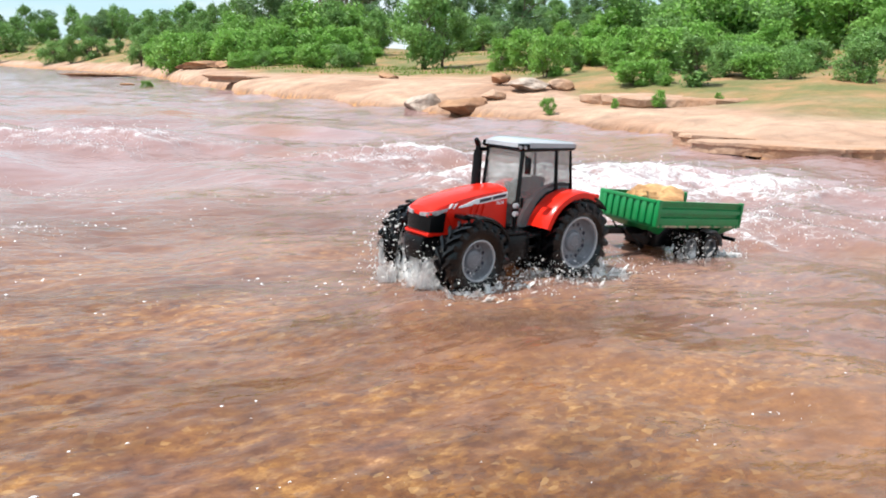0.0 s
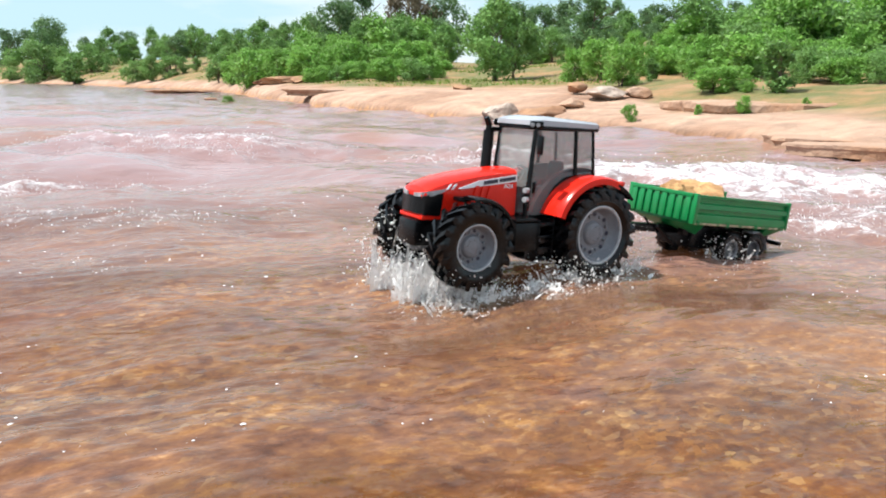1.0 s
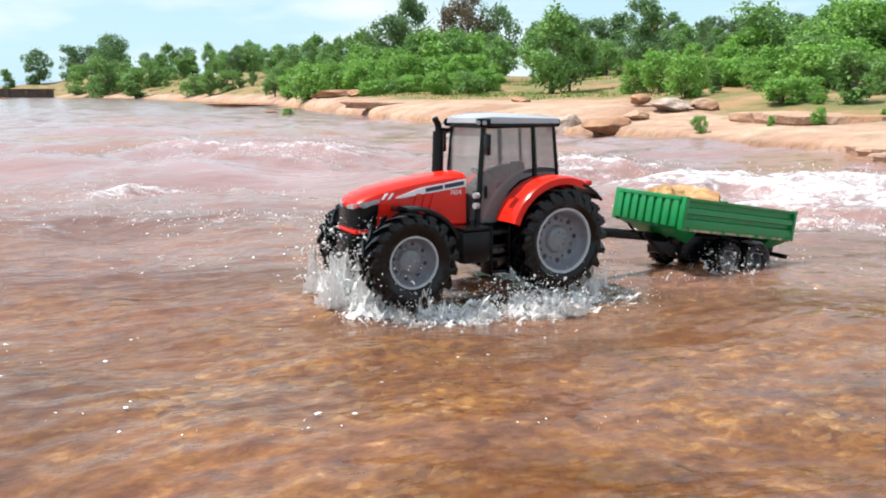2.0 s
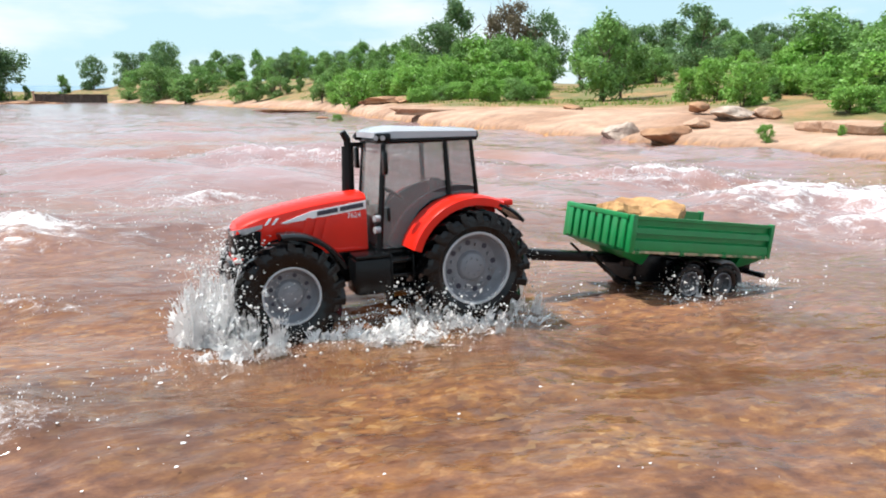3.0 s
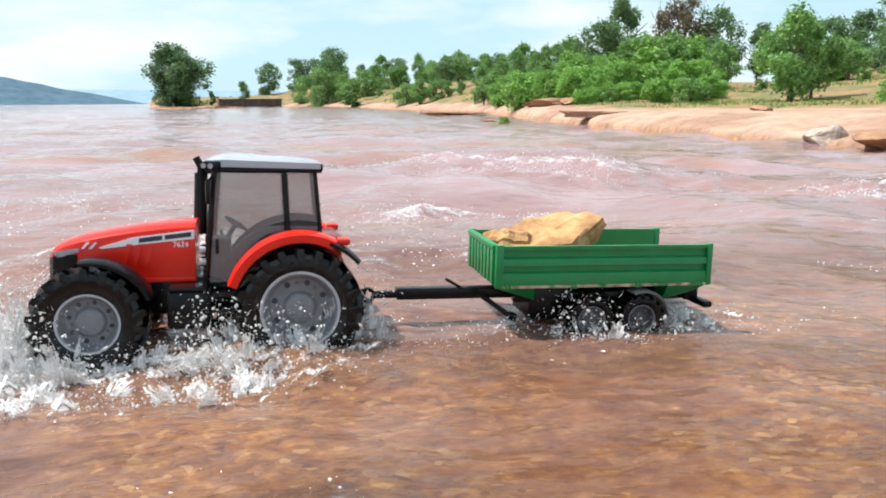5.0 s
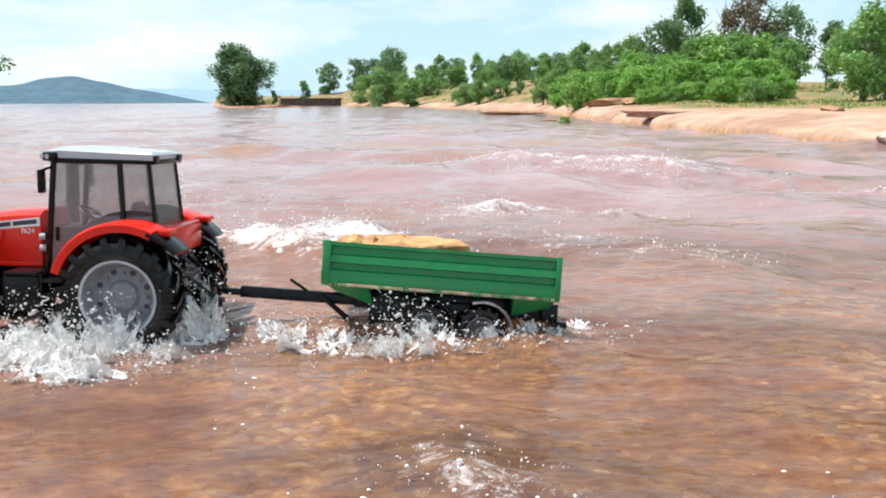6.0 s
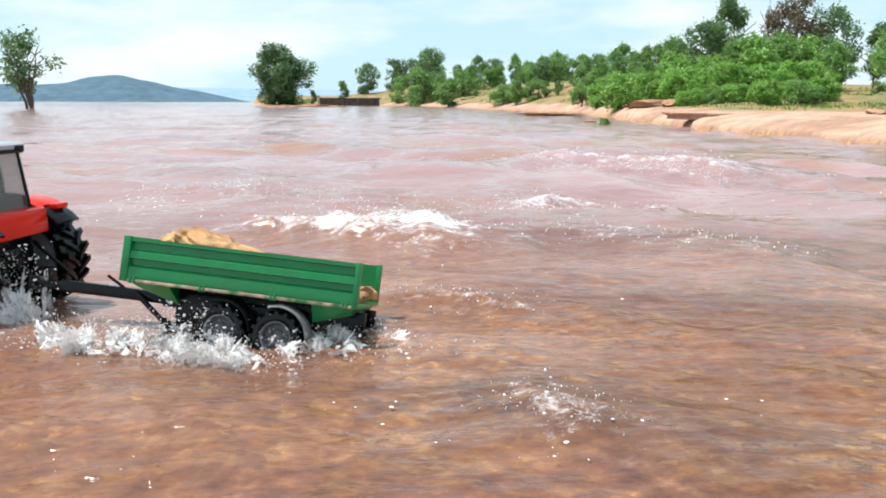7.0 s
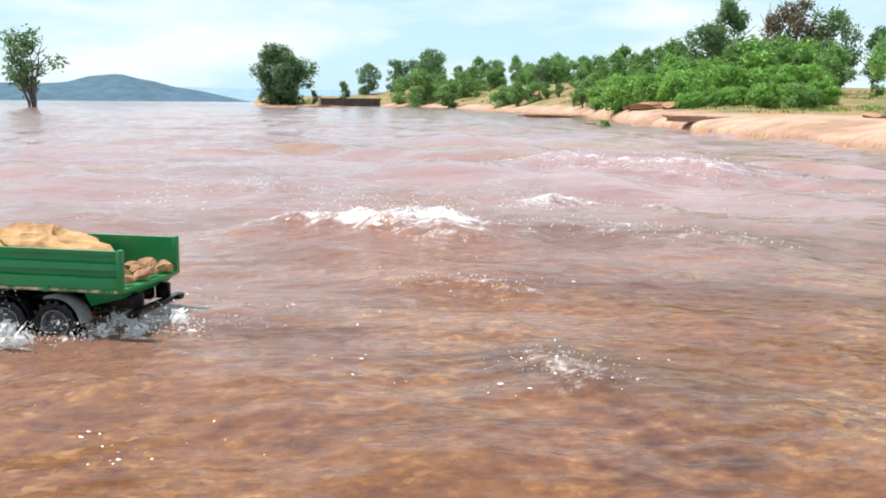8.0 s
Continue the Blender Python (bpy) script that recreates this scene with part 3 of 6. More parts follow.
# ---------------------------------------------------------------- far hills
def hill(name, az0, az1, d, top, material, label, seed):
    bm = bmesh.new()
    n = 60
    rnd = random.Random(seed)
    ph = [rnd.uniform(0, 6.28) for _ in range(4)]
    rows = []
    for j in range(7):
        row = []
        for i in range(n + 1):
            t = i / n
            env = top(t) * (1 + 0.03 * math.sin(31 * t + ph[0]) + 0.02 * math.sin(73 * t + ph[1]))
            dd = d * (1 + 0.22 * j / 6)
            x, y = place(az0 + (az1 - az0) * t, dd)
            row.append(bm.verts.new((x, y, -2 + (env + 2) * math.sin(j / 6 * math.pi * 0.5))))
        rows.append(row)
    for a, b in zip(rows, rows[1:]):
        for i in range(n):
            bm.faces.new((a[i], a[i + 1], b[i + 1], b[i]))
    ob = new(name, finish(bm, name, material, 60))
    tagged(ob, label, "hill", kind="structure")


# no haze in the air: the hill materials carry its tint
hill("backdrop_hill", -40, -14.0, 1150, lambda t: (16 + 26 * math.exp(-((t - 0.66) / 0.13) ** 2) + 10 * math.exp(-((t - 0.38) / 0.2) ** 2)) * min(1, (1 - t) * 8), HILLBLUE, "wooded hill beyond the water, tinted hazy blue", 3)
hill("backdrop_ridge", -24, 6, 1900, lambda t: 34 + 6 * math.sin(5 * t), HILLPALE, "distant ridge with pale haze painted into its colour", 4)


# ---------------------------------------------------------------- trees and bushes
def leaf_cloud(name, lobes, count, size, material, seed, droop=0.2):
    """A crown of single small leaves, gathered in clumps with gaps between them."""
    rng = np.random.default_rng(seed)
    vol = np.array([l[3] * l[4] * l[5] for l in lobes]) ** 0.8
    pick = rng.choice(len(lobes), count, p=vol / vol.sum())
    L = np.array(lobes)[pick]
    d = rng.normal(size=(count, 3))
    d /= np.linalg.norm(d, axis=1)[:, None]
    rad = rng.uniform(0.45, 1.0, count) ** 0.6
    c = L[:, :3] + d * rad[:, None] * L[:, 3:6]
    # gather into twigs
    tw = rng.integers(0, max(count // 9, 1), count)
    cc = np.zeros((tw.max() + 1, 3))
    cc[tw] = c
    c = np.where(rng.random((count, 1)) < 0.72, cc[tw] + rng.normal(0, size * 1.1, (count, 3)), c)
    nrm = d * 0.6 + rng.normal(0, 0.6, (count, 3)) + np.array([0, 0, 0.7])
    nrm /= np.linalg.norm(nrm, axis=1)[:, None]
    ax = rng.normal(size=(count, 3))
    ax -= (ax * nrm).sum(1)[:, None] * nrm
    ax /= np.linalg.norm(ax, axis=1)[:, None]
    ay = np.cross(nrm, ax)
    s = size * rng.uniform(0.6, 1.35, count)[:, None]
    tip = c + ax * s * 0.9 - np.array([0, 0, droop]) * s
    v = np.stack([c - ax * s * 0.9, c - ay * s * 0.42 + nrm * s * 0.1, tip, c + ay * s * 0.42 + nrm * s * 0.1], 1).reshape(-1, 3)
    f = np.arange(count * 4).reshape(-1, 4)
    return from_arrays(name, v, f, material)


def trunk_mesh(name, height, r, seed, forks=5, stems=1, spread=0.25):
    rnd = random.Random(seed)
    bm = bmesh.new()
    for s in range(stems):
        x0, y0 = rnd.uniform(-1, 1) * 0.05 * (stems > 1), rnd.uniform(-1, 1) * 0.05 * (stems > 1)
        lean = Vector((rnd.uniform(-1, 1), rnd.uniform(-1, 1), 0)) * spread * (0.4 if stems == 1 else 1.0)
        p = Vector((x0, y0, -0.04))
        n = 5
        for i in range(n):
            q = Vector((x0, y0, -0.04)) + lean * ((i + 1) / n) ** 1.3 * height + Vector((rnd.uniform(-1, 1) * 0.02, rnd.uniform(-1, 1) * 0.02, height * (i + 1) / n))
            rod(bm, p, q, r * (1 - 0.7 * i / n), 7, r * (1 - 0.7 * (i + 1) / n))
            if i >= 1:
                for _ in range(forks // 2):
                    e = q + Vector((rnd.uniform(-1, 1), rnd.uniform(-1, 1), rnd.uniform(0.3, 1.0))).normalized() * height * rnd.uniform(0.22, 0.42)
                    rod(bm, q, e, r * 0.4, 5, r * 0.1)
            p = q
    return finish(bm, name, BARK, 40)


def tree_kind(seed, lobes_n, w, low, leaf, material, count, size, stems=1, trunk=0.55, squash=0.8):
    """Meshes for one kind of tree of height 1."""
    rnd = random.Random(seed)
    lobes = []
    lobes_n += 6
    for i in range(lobes_n):
        h = low + (1 - low) * (i + 0.5) / lobes_n
        env = w * (0.55 + 0.6 * math.sin(math.pi * min(1, (h - low) / (1 - low) * 0.9 + 0.12)))
        a, q = rnd.uniform(0, 6.28), rnd.uniform(0.2, 0.95) * env
        rr = rnd.uniform(0.25, 0.47) * w
        if i == 0 and squash >= 0.95:
            lobes.append((0, 0, 0.56, w * 0.85, w * 0.85, 0.40))
        lobes.append((q * math.cos(a), q * math.sin(a), min(h, 1 - rr * squash * 0.8), rr, rr, rr * squash))
    return (trunk_mesh("trunk", trunk, 0.022, seed, 6, stems), leaf_cloud("crown", lobes, int(count * 1.5), size, material, seed))


KINDS = {
    "round": tree_kind(11, 15, 0.34, 0.25, None, LEAF_DARK, 3000, 0.026, 1, 0.6),
    "dense": tree_kind(21, 22, 0.37, 0.08, None, LEAF_DARK, 10000, 0.024, 1, 0.6, 0.95),
    "tall": tree_kind(12, 13, 0.26, 0.22, None, LEAF_DARK, 2600, 0.026, 1, 0.75),
    "mid": tree_kind(13, 14, 0.36, 0.15, None, LEAF_MID, 3000, 0.030, 2, 0.6),
    "airy": tree_kind(14, 11, 0.34, 0.30, None, LEAF_MID, 1700, 0.030, 3, 0.7),
    "bright": tree_kind(15, 15, 0.46, 0.04, None, LEAF_BRIGHT, 2600, 0.044, 4, 0.6, 0.7),
    "shrub": tree_kind(16, 12, 0.55, 0.02, None, LEAF_BRIGHT, 2200, 0.050, 4, 0.5, 0.7),
    "shrub_dark": tree_kind(17, 12, 0.50, 0.02, None, LEAF_MID, 2400, 0.040, 4, 0.5, 0.75),
    "cone": tree_kind(18, 9, 0.26, 0.05, None, LEAF_MID, 1500, 0.05, 2, 0.7),
    "dry": tree_kind(19, 13, 0.28, 0.2, None, LEAF_BROWN, 1900, 0.026, 3, 0.85),
    "drowned": tree_kind(20, 10, 0.36, 0.30, None, LEAF_DARK, 1200, 0.034, 4, 0.75),
}
LABELS = {
    "dense": ("lone dense dark green tree at the water's edge", "tree"),
    "round": ("dark green rounded tree on the far bank", "tree"), "tall": ("tall dark green tree on the bank", "tree"),
    "mid": ("leafy green tree on the grassy bank", "tree"), "airy": ("thin green tree with open branches", "tree"),
    "bright": ("bright green broad-leaved young tree", "tree"), "shrub": ("low bright green bush on the bank", "bush"),
    "shrub_dark": ("low dense green bush on the slope", "bush"), "cone": ("small narrow green sapling", "sapling"),
    "dry": ("brownish half-dry tree among green trees", "tree"), "drowned": ("sparse tree standing in the river", "tree"),
}


def plant(kind, az, d, height, wide=1.0, seed=0, z=None):
    rnd = random.Random(seed * 7919 + int(az * 100) + int(d * 10))
    x, y = (bank_place if az > 27.6 else place)(az, d)
    label, cat = LABELS[kind]
    t = empty("bush" if cat == "bush" else ("sapling" if cat == "sapling" else "tree"))
    zz = gz(x, y) if z is None else z
    for nm, me in zip(("trunk", "crown"), KINDS[kind]):
        o = new(nm, me)
        o.parent = t
    t.location = (x, y, zz - 0.02 * height)
    t.rotation_euler = (0, 0, rnd.uniform(0, 6.28))
    s = height * rnd.uniform(0.97, 1.03)
    t.scale = (s * wide, s * wide, s)
    tagged(t, label, cat, group="trees on the bank" if cat != "bush" else "bushes on the bank")
    return t


def height_for(az, d, up):
    """Height that brings a top to the elevation up (thousandths of the distance) above eye level."""
    x, y = (bank_place if az > 27.6 else place)(az, d)
    return 0.235 + up * 0.001 * d - gz(x, y)


def build_woods():
    # single trees that stand out
    plant("drowned", -28.3, 30, 2.55, 0.95, 1, z=-0.03)
    plant("dense", -12.05, 60.5, 4.55, 1.2, 2)
    plant("shrub", -11.4, 60.3, 0.75, 1.7, 3)
    plant("cone", -9.6, 60, 1.0, 0.8, 3)
    plant("round", -5.6, 66, height_for(-5.6, 66, 50), 0.95, 4)
    plant("cone", -7.4, 66, height_for(-7.4, 66, 26), 0.8, 4)
    plant("round", -1.0, 55, height_for(-1.0, 55, 68), 1.05, 5)
    plant("cone", 0.5, 41.6, height_for(0.5, 41.6, 31), 1.35, 5)
    plant("tall", 20.3, 27, height_for(20.3, 27, 122), 0.9, 6)
    plant("round", 19.0, 26, height_for(19.0, 26, 96), 1.15, 6)
    plant("dry", 24.3, 25, height_for(24.3, 25, 122), 0.85, 7)
    plant("dry", 23.0, 25.5, height_for(23.0, 25.5, 112), 0.8, 8)
    plant("round", 26.3, 25, height_for(26.3, 25, 108), 0.8, 8)
    plant("mid", 29.0, 11.5, height_for(29.0, 11.5, 104), 0.95, 9)
    plant("mid", 30.6, 11.9, height_for(30.6, 11.9, 88), 0.9, 10)
    plant("tall", 35.9, 16.0, height_for(35.9, 16.0, 118), 1.15, 11)
    plant("shrub", 36.8, 9.6, height_for(36.8, 9.6, 52), 0.95, 12)
    plant("shrub", 34.9, 9.9, height_for(34.9, 9.9, 38), 1.0, 13)
    plant("cone", 40.3, 8.4, height_for(40.3, 8.4, 26), 1.2, 14)
    # rows: azimuth span, distance, top at both ends, kind choices, count, width
    rnd = random.Random(5)
    rows = [
        (-4.2, 9, 62, 52, 60, ("round", "mid", "tall"), 12, 0.9),
        (-3, 12, 50, 40, 58, ("mid", "shrub_dark", "round"), 13, 1.1),
        (6, 18, 34, 58, 78, ("round", "tall", "mid", "airy"), 12, 0.95),
        (4, 16, 30, 26, 40, ("mid", "shrub_dark", "mid"), 12, 1.15),
        (9.5, 27, 21, 46, 84, ("mid", "bright", "mid"), 15, 1.1),
        (11, 26, 15.5, 32, 52, ("bright", "shrub", "bright", "mid"), 17, 1.15),
        (17, 27.0, 13.6, 14, 34, ("shrub", "shrub_dark", "bright"), 14, 1.2),
        (21, 37, 17.5, 18, 34, ("shrub_dark", "mid", "shrub_dark", "bright"), 15, 1.25),
        (-4, 14, 46, 18, 26, ("shrub_dark", "mid"), 5, 1.3),
        (26, 40, 24, 88, 94, ("round", "tall", "mid"), 11, 1.0),
        (31.5, 44, 19, 66, 80, ("mid", "round", "shrub_dark"), 11, 1.15),
        (38, 66, 22, 82, 86, ("round", "mid", "tall"), 20, 1.05),
        (38.5, 68, 17.5, 62, 66, ("mid", "round", "bright", "shrub_dark"), 19, 1.15),
        (43, 70, 14.5, 32, 36, ("shrub_dark", "shrub_dark", "mid", "bright"), 18, 1.25),
        (41.5, 52, 9.2, 10, 22, ("shrub", "bright", "shrub_dark"), 8, 1.2),
        (37, 70, 15.5, 60, 64, ("mid", "round", "mid", "bright"), 17, 1.2),
        (38, 70, 12.6, 38, 44, ("mid", "shrub_dark", "bright", "shrub_dark"), 16, 1.3),
        (44, 70, 10.8, 16, 20, ("shrub_dark", "shrub", "shrub_dark"), 9, 1.35),
        (40, 70, 27, 86, 90, ("round", "tall", "mid"), 18, 1.3),
        (54, 70, 10.5, 2, 6, ("shrub_dark", "shrub"), 7, 1.3),
    ]
    for a0, a1, d, u0, u1, kinds, n, wide in rows:
        for i in range(n):
            az = a0 + (a1 - a0) * (i + rnd.uniform(0.1, 0.9)) / n
            dd = d * rnd.uniform(0.95, 1.08)
            dd = max(dd, float(shore(np.array([az]))[0]) + 0.25 * 9)
            up = (u0 + (u1 - u0) * (az - a0) / (a1 - a0)) * rnd.uniform(0.84, 1.10)
            h = max(height_for(az, dd, up), 0.25)
            plant(rnd.choice(kinds), az, dd, h, wide * rnd.uniform(0.85, 1.2), i)


build_woods()


def build_grass():
    """Tufts over the upper bank."""
    rng = np.random.default_rng(4)
    n = 3600
    az = rng.uniform(-12, 68, n)
    rs = shore(az)
    u = 3.4 + rng.gamma(1.6, 3.2, n)
    r = rs + u
    x, y = r * np.sin(np.radians(az)), r * np.cos(np.radians(az))
    z, grass, _, _ = ground_height(x, y)
    keep = (waves(x, y, 0.22, 40, 0.4, 0.8) > -0.1) & (grass > 0.2)
    x, y, z, r = x[keep], y[keep], z[keep], r[keep]
    n = len(x)
    blades = 5
    a = rng.uniform(0, 6.28, (n, blades))
    h = rng.uniform(0.025, 0.06, (n, blades)) * (0.6 + r[:, None] / 30)
    w = 0.006 + 0.0005 * r[:, None]
    bx, by = x[:, None] + rng.normal(0, 0.06, (n, blades)), y[:, None] + rng.normal(0, 0.06, (n, blades))
    bz = np.repeat(z[:, None], blades, 1) - 0.01
    lean = rng.normal(0, 0.35, (n, blades, 2)) * h[..., None]
    p0 = np.stack([bx - np.cos(a) * w, by - np.sin(a) * w, bz], -1)
    p1 = np.stack([bx + np.cos(a) * w, by + np.sin(a) * w, bz], -1)
    p2 = np.stack([bx + lean[..., 0], by + lean[..., 1], bz + h], -1)
    v = np.stack([p0, p1, p2], 2).reshape(-1, 3)
    me = from_arrays("grass", v, np.arange(len(v)).reshape(-1, 3), GRASS)
    tagged(new("grass", me), "tufts of green and dry grass on the bank", "grass", kind="stuff")


build_grass()


# ---------------------------------------------------------------- rocks of the bank, low wall
def rock(az, d, size, material, seed, label, dz=0.0, turn=0.0, name="rock", z=None):
    x, y = (bank_place if az > 25 else place)(az, d)
    ob = new(name, lumpy(name, size, material, seed, 4, 0.22))
    ob.location = (x, y, (gz(x, y) if z is None else z) + dz)
    ob.rotation_euler = (0, 0, radians(turn))
    tagged(ob, label, "rock", group="rocks on the bank")
    return ob


def ledge(az, d, lx, ly, h, seed, material=TANROCK, turn=0.0, tilt=0.0, sink=0.55, near=True):
    """A bedded shelf of rock sunk in the bank, with a broken undercut rim."""
    rnd = random.Random(seed)
    bm = bmesh.new()
    n = 44
    outline = []
    for i in range(n):
        a = 2 * math.pi * i / n
        k = 1 + 0.30 * noise.noise(Vector((math.cos(a) * 1.3 + seed * 3.1, math.sin(a) * 1.3, seed * 0.7))) + 0.12 * noise.noise(Vector((math.cos(a) * 5 + seed, math.sin(a) * 5, 2.0))) + rnd.uniform(-0.02, 0.02)
        outline.append((lx * k * math.cos(a), ly * k * math.sin(a)))
    secs = []
    for hh, sc in ((-0.6, 0.97), (0.0, 0.95), (0.40, 0.965), (0.52, 1.0), (0.90, 1.0), (0.98, 0.975), (1.0, 0.92), (1.01, 0.7), (1.015, 0.4), (1.02, 0.15)):
        secs.append([(px * (sc + 0.05 * noise.noise(Vector((px * 9, py * 9, hh * 4 + seed)))), py * (sc + 0.05 * noise.noise(Vector((px * 9 + 7, py * 9, hh * 4 + seed)))),
                      h * (hh + 0.30 * noise.noise(Vector((px * sc * 2.2, py * sc * 2.2, seed))) + 0.10 * noise.noise(Vector((px * sc * 9, py * sc * 9, seed))))) for px, py in outline])
    loft(bm, secs)
    x, y = (bank_place if near and az > 25 else place)(az, d)
    ob = new("rock_ledge", finish(bm, "rock_ledge", material, 24))
    ob.location = (x, y, gz(x, y) - sink * h)
    ob.rotation_euler = (radians(tilt), 0, radians(turn))
    tagged(ob, "flat tan bedrock ledge with a broken edge", "rock ledge", group="rock ledges on the bank")


def build_bank():
    rock(29.2, 6.0, (0.17, 0.15, 0.11), GREYROCK, 1, "pale grey boulder at the water's edge", 0.0, 20)
    rock(32.7, 5.6, (0.23, 0.16, 0.085), BROWNROCK, 2, "dark brown rounded boulder at the water's edge", -0.005, 0)
    rock(37.2, 6.4, (0.26, 0.16, 0.07), GREYROCK, 3, "grey angular boulder on the rock bank", 0.03, 35)
    rock(39.4, 6.5, (0.15, 0.10, 0.06), TANROCK, 4, "tan angular stone on the rock bank", 0.03, 10)
    rock(34.9, 6.8, (0.16, 0.10, 0.05), BROWNROCK, 5, "brown flat stone on the rock bank", 0.06, 60)
    rock(34.6, 5.9, (0.17, 0.11, 0.05), TANROCK, 14, "tan tilted slab beside a brown boulder", 0.03, 30)
    rock(26.6, 8.6, (0.22, 0.12, 0.05), BROWNROCK, 6, "flat brown stone on the tan bank", 0.02, 80)
    rock(15.4, 14.6, (0.65, 0.30, 0.10), BROWNROCK, 7, "brown broken outcrop at the waterline", 0.02, 10)
    rock(16.9, 14.3, (0.40, 0.30, 0.08), BROWNROCK, 8, "brown broken outcrop at the waterline", 0.05, 40)
    rock(11.0, 10.0, (0.10, 0.04, 0.02), BROWNROCK, 9, "dark stone just above the water", 0.0, 0, z=0.0)
    rock(8.0, 17.0, (0.9, 0.25, 0.05), BROWNROCK, 10, "low dark rock shelf in the water", 0.0, 5, z=0.0)
    rock(-10.2, 16.5, (0.26, 0.10, 0.03), BROWNROCK, 11, "low dark rock just above the water", 0.0, 0, z=0.0)
    rock(-12.2, 38.0, (1.1, 0.5, 0.10), BROWNROCK, 12, "low brown rock spit at the waterline", 0.0, 0, z=0.0)
    rock(-9.3, 40.0, (1.5, 0.5, 0.16), BROWNROCK, 13, "low brown rock spit at the waterline", 0.0, 0, z=0.0)
    ledge(47.2, 5.7, 0.56, 0.46, 0.11, 1, turn=-38, sink=0.86)
    # broken crust along the water's edge
    for i, az in enumerate((56.5, 58.6, 60.6, 62.8, 65.0, 67.5)):
        ledge(az, float(shore(np.array([az]))[0]) + 0.06, 0.20 + 0.05 * (i % 3), 0.08, 0.030, 40 + i, turn=-62 + 9 * (i % 2), sink=0.80, near=False)
    ledge(22.0, 10.0, 0.9, 0.45, 0.05, 7, turn=-10, sink=0.85)
    for i, (az, d, s) in enumerate([(60, 13, 0.3), (57, 13.5, 0.25), (63, 12.6, 0.3), (53, 14.5, 0.22), (48.5, 15, 0.2), (65, 14, 0.3)]):
        rock(az, d, (s, s * 0.7, s * 0.4), BROWNROCK, 30 + i, "reddish stone on the grassy slope", 0.03, az * 7)
    for i, (az, d, h) in enumerate([(46.6, 5.2, 0.11), (38.8, 4.95, 0.10), (11.9, 10.8, 0.17), (50.5, 5.4, 0.07), (43.5, 5.0, 0.06)]):
        plant("shrub", az, d, h, 0.8, 60 + i)
    rnd = random.Random(77)
    for i in range(26):
        plant("shrub", rnd.uniform(38, 66), rnd.uniform(7.6, 11.0), rnd.uniform(0.14, 0.42), rnd.uniform(0.9, 1.5), 80 + i)
    for i in range(34):
        plant(rnd.choice(("shrub_dark", "shrub", "shrub_dark", "bright")), rnd.uniform(42, 68), rnd.uniform(9.0, 13.5), rnd.uniform(0.35, 0.85), rnd.uniform(1.0, 1.6), 120 + i)
    for i in range(46):
        plant(rnd.choice(("shrub_dark", "shrub", "shrub_dark")), rnd.uniform(43, 68), rnd.uniform(6.4, 9.6), rnd.uniform(0.08, 0.30), rnd.uniform(1.0, 1.7), 180 + i)
    plant("cone", 48.6, 6.4, 0.36, 1.4, 240)
    plant("shrub", 44.5, 6.6, 0.20, 1.5, 241)
    plant("shrub", 46.0, 6.8, 0.18, 1.6, 242)


build_bank()


def build_low_wall():
    """A dark masonry culvert wall on the far berm, with a pale post."""
    w = empty("low_wall")
    x, y = place(-6.9, 58.5)
    w.location, w.rotation_euler = (x, y, gz(x, y) - 0.05), (0, 0, radians(5))
    bm = bmesh.new()
    box(bm, -2.3, 2.2, -0.3, 0.3, -0.2, 0.62, 0.04)
    part("wall", bm, WALLDARK, w)
    bm = bmesh.new()
    box(bm, -2.4, 2.3, -0.36, 0.36, 0.62, 0.70, 0.02)
    part("coping", bm, WALLDARK, w)
    for i in range(4):
        bm = bmesh.new()
        box(bm, -1.9 + i * 1.15, -1.65 + i * 1.15, -0.40, -0.30, -0.2, 0.6, 0.02)
        part("buttress", bm, WALLDARK, w)
    tagged(w, "low dark weathered masonry wall on the far bank", "wall")
    p = empty("marker_post")
    x, y = place(-9.2, 57.5)
    p.location = (x, y, gz(x, y))
    bm = bmesh.new()
    rod(bm, (0, 0, -0.1), (0, 0, 0.75), 0.07, 10, 0.06)
    part("post", bm, TANROCK, p)
    bm = bmesh.new()
    box(bm, -0.1, 0.1, -0.1, 0.1, 0.75, 0.82, 0.02)
    part("cap", bm, TANROCK, p)
    tagged(p, "pale stone post beside the low wall", "post")
    # grassy berm above the wall
    bm = bmesh.new()
    rows = []
    for j in range(10):
        row = []
        for i in range(31):
            u, v = i / 30, j / 9
            px, py = place(-8.9 + 16 * u, 59.5 + 14 * v)
            e = math.sin(math.pi * min(1, u * 2.2 if u < 0.23 else 0.5 + (u - 0.23) * 0.65)) * math.sin(math.pi * v) ** 0.7
            row.append(bm.verts.new((px, py, gz(px, py) - 0.1 + 0.75 * e + 0.06 * noise.noise(Vector((px, py, 0))))))
        rows.append(row)
    for a, b in zip(rows, rows[1:]):
        for i in range(30):
            bm.faces.new((a[i], a[i + 1], b[i + 1], b[i]))
    me = finish(bm, "berm", GROUND, 60)
    add_attr(me, "grass", [0.9] * len(me.vertices))
    add_attr(me, "bed", [0.0] * len(me.vertices))
    add_attr(me, "wet", [0.0] * len(me.vertices))
    tagged(new("berm", me), "grassy mound behind the low wall", "mound", kind="structure")


build_low_wall()


# ---------------------------------------------------------------- toy tractor (x ahead, y to its left, z up from the wheels' foot)
REAR_R, FRONT_R, CART_R = 0.0595, 0.0515, 0.0255


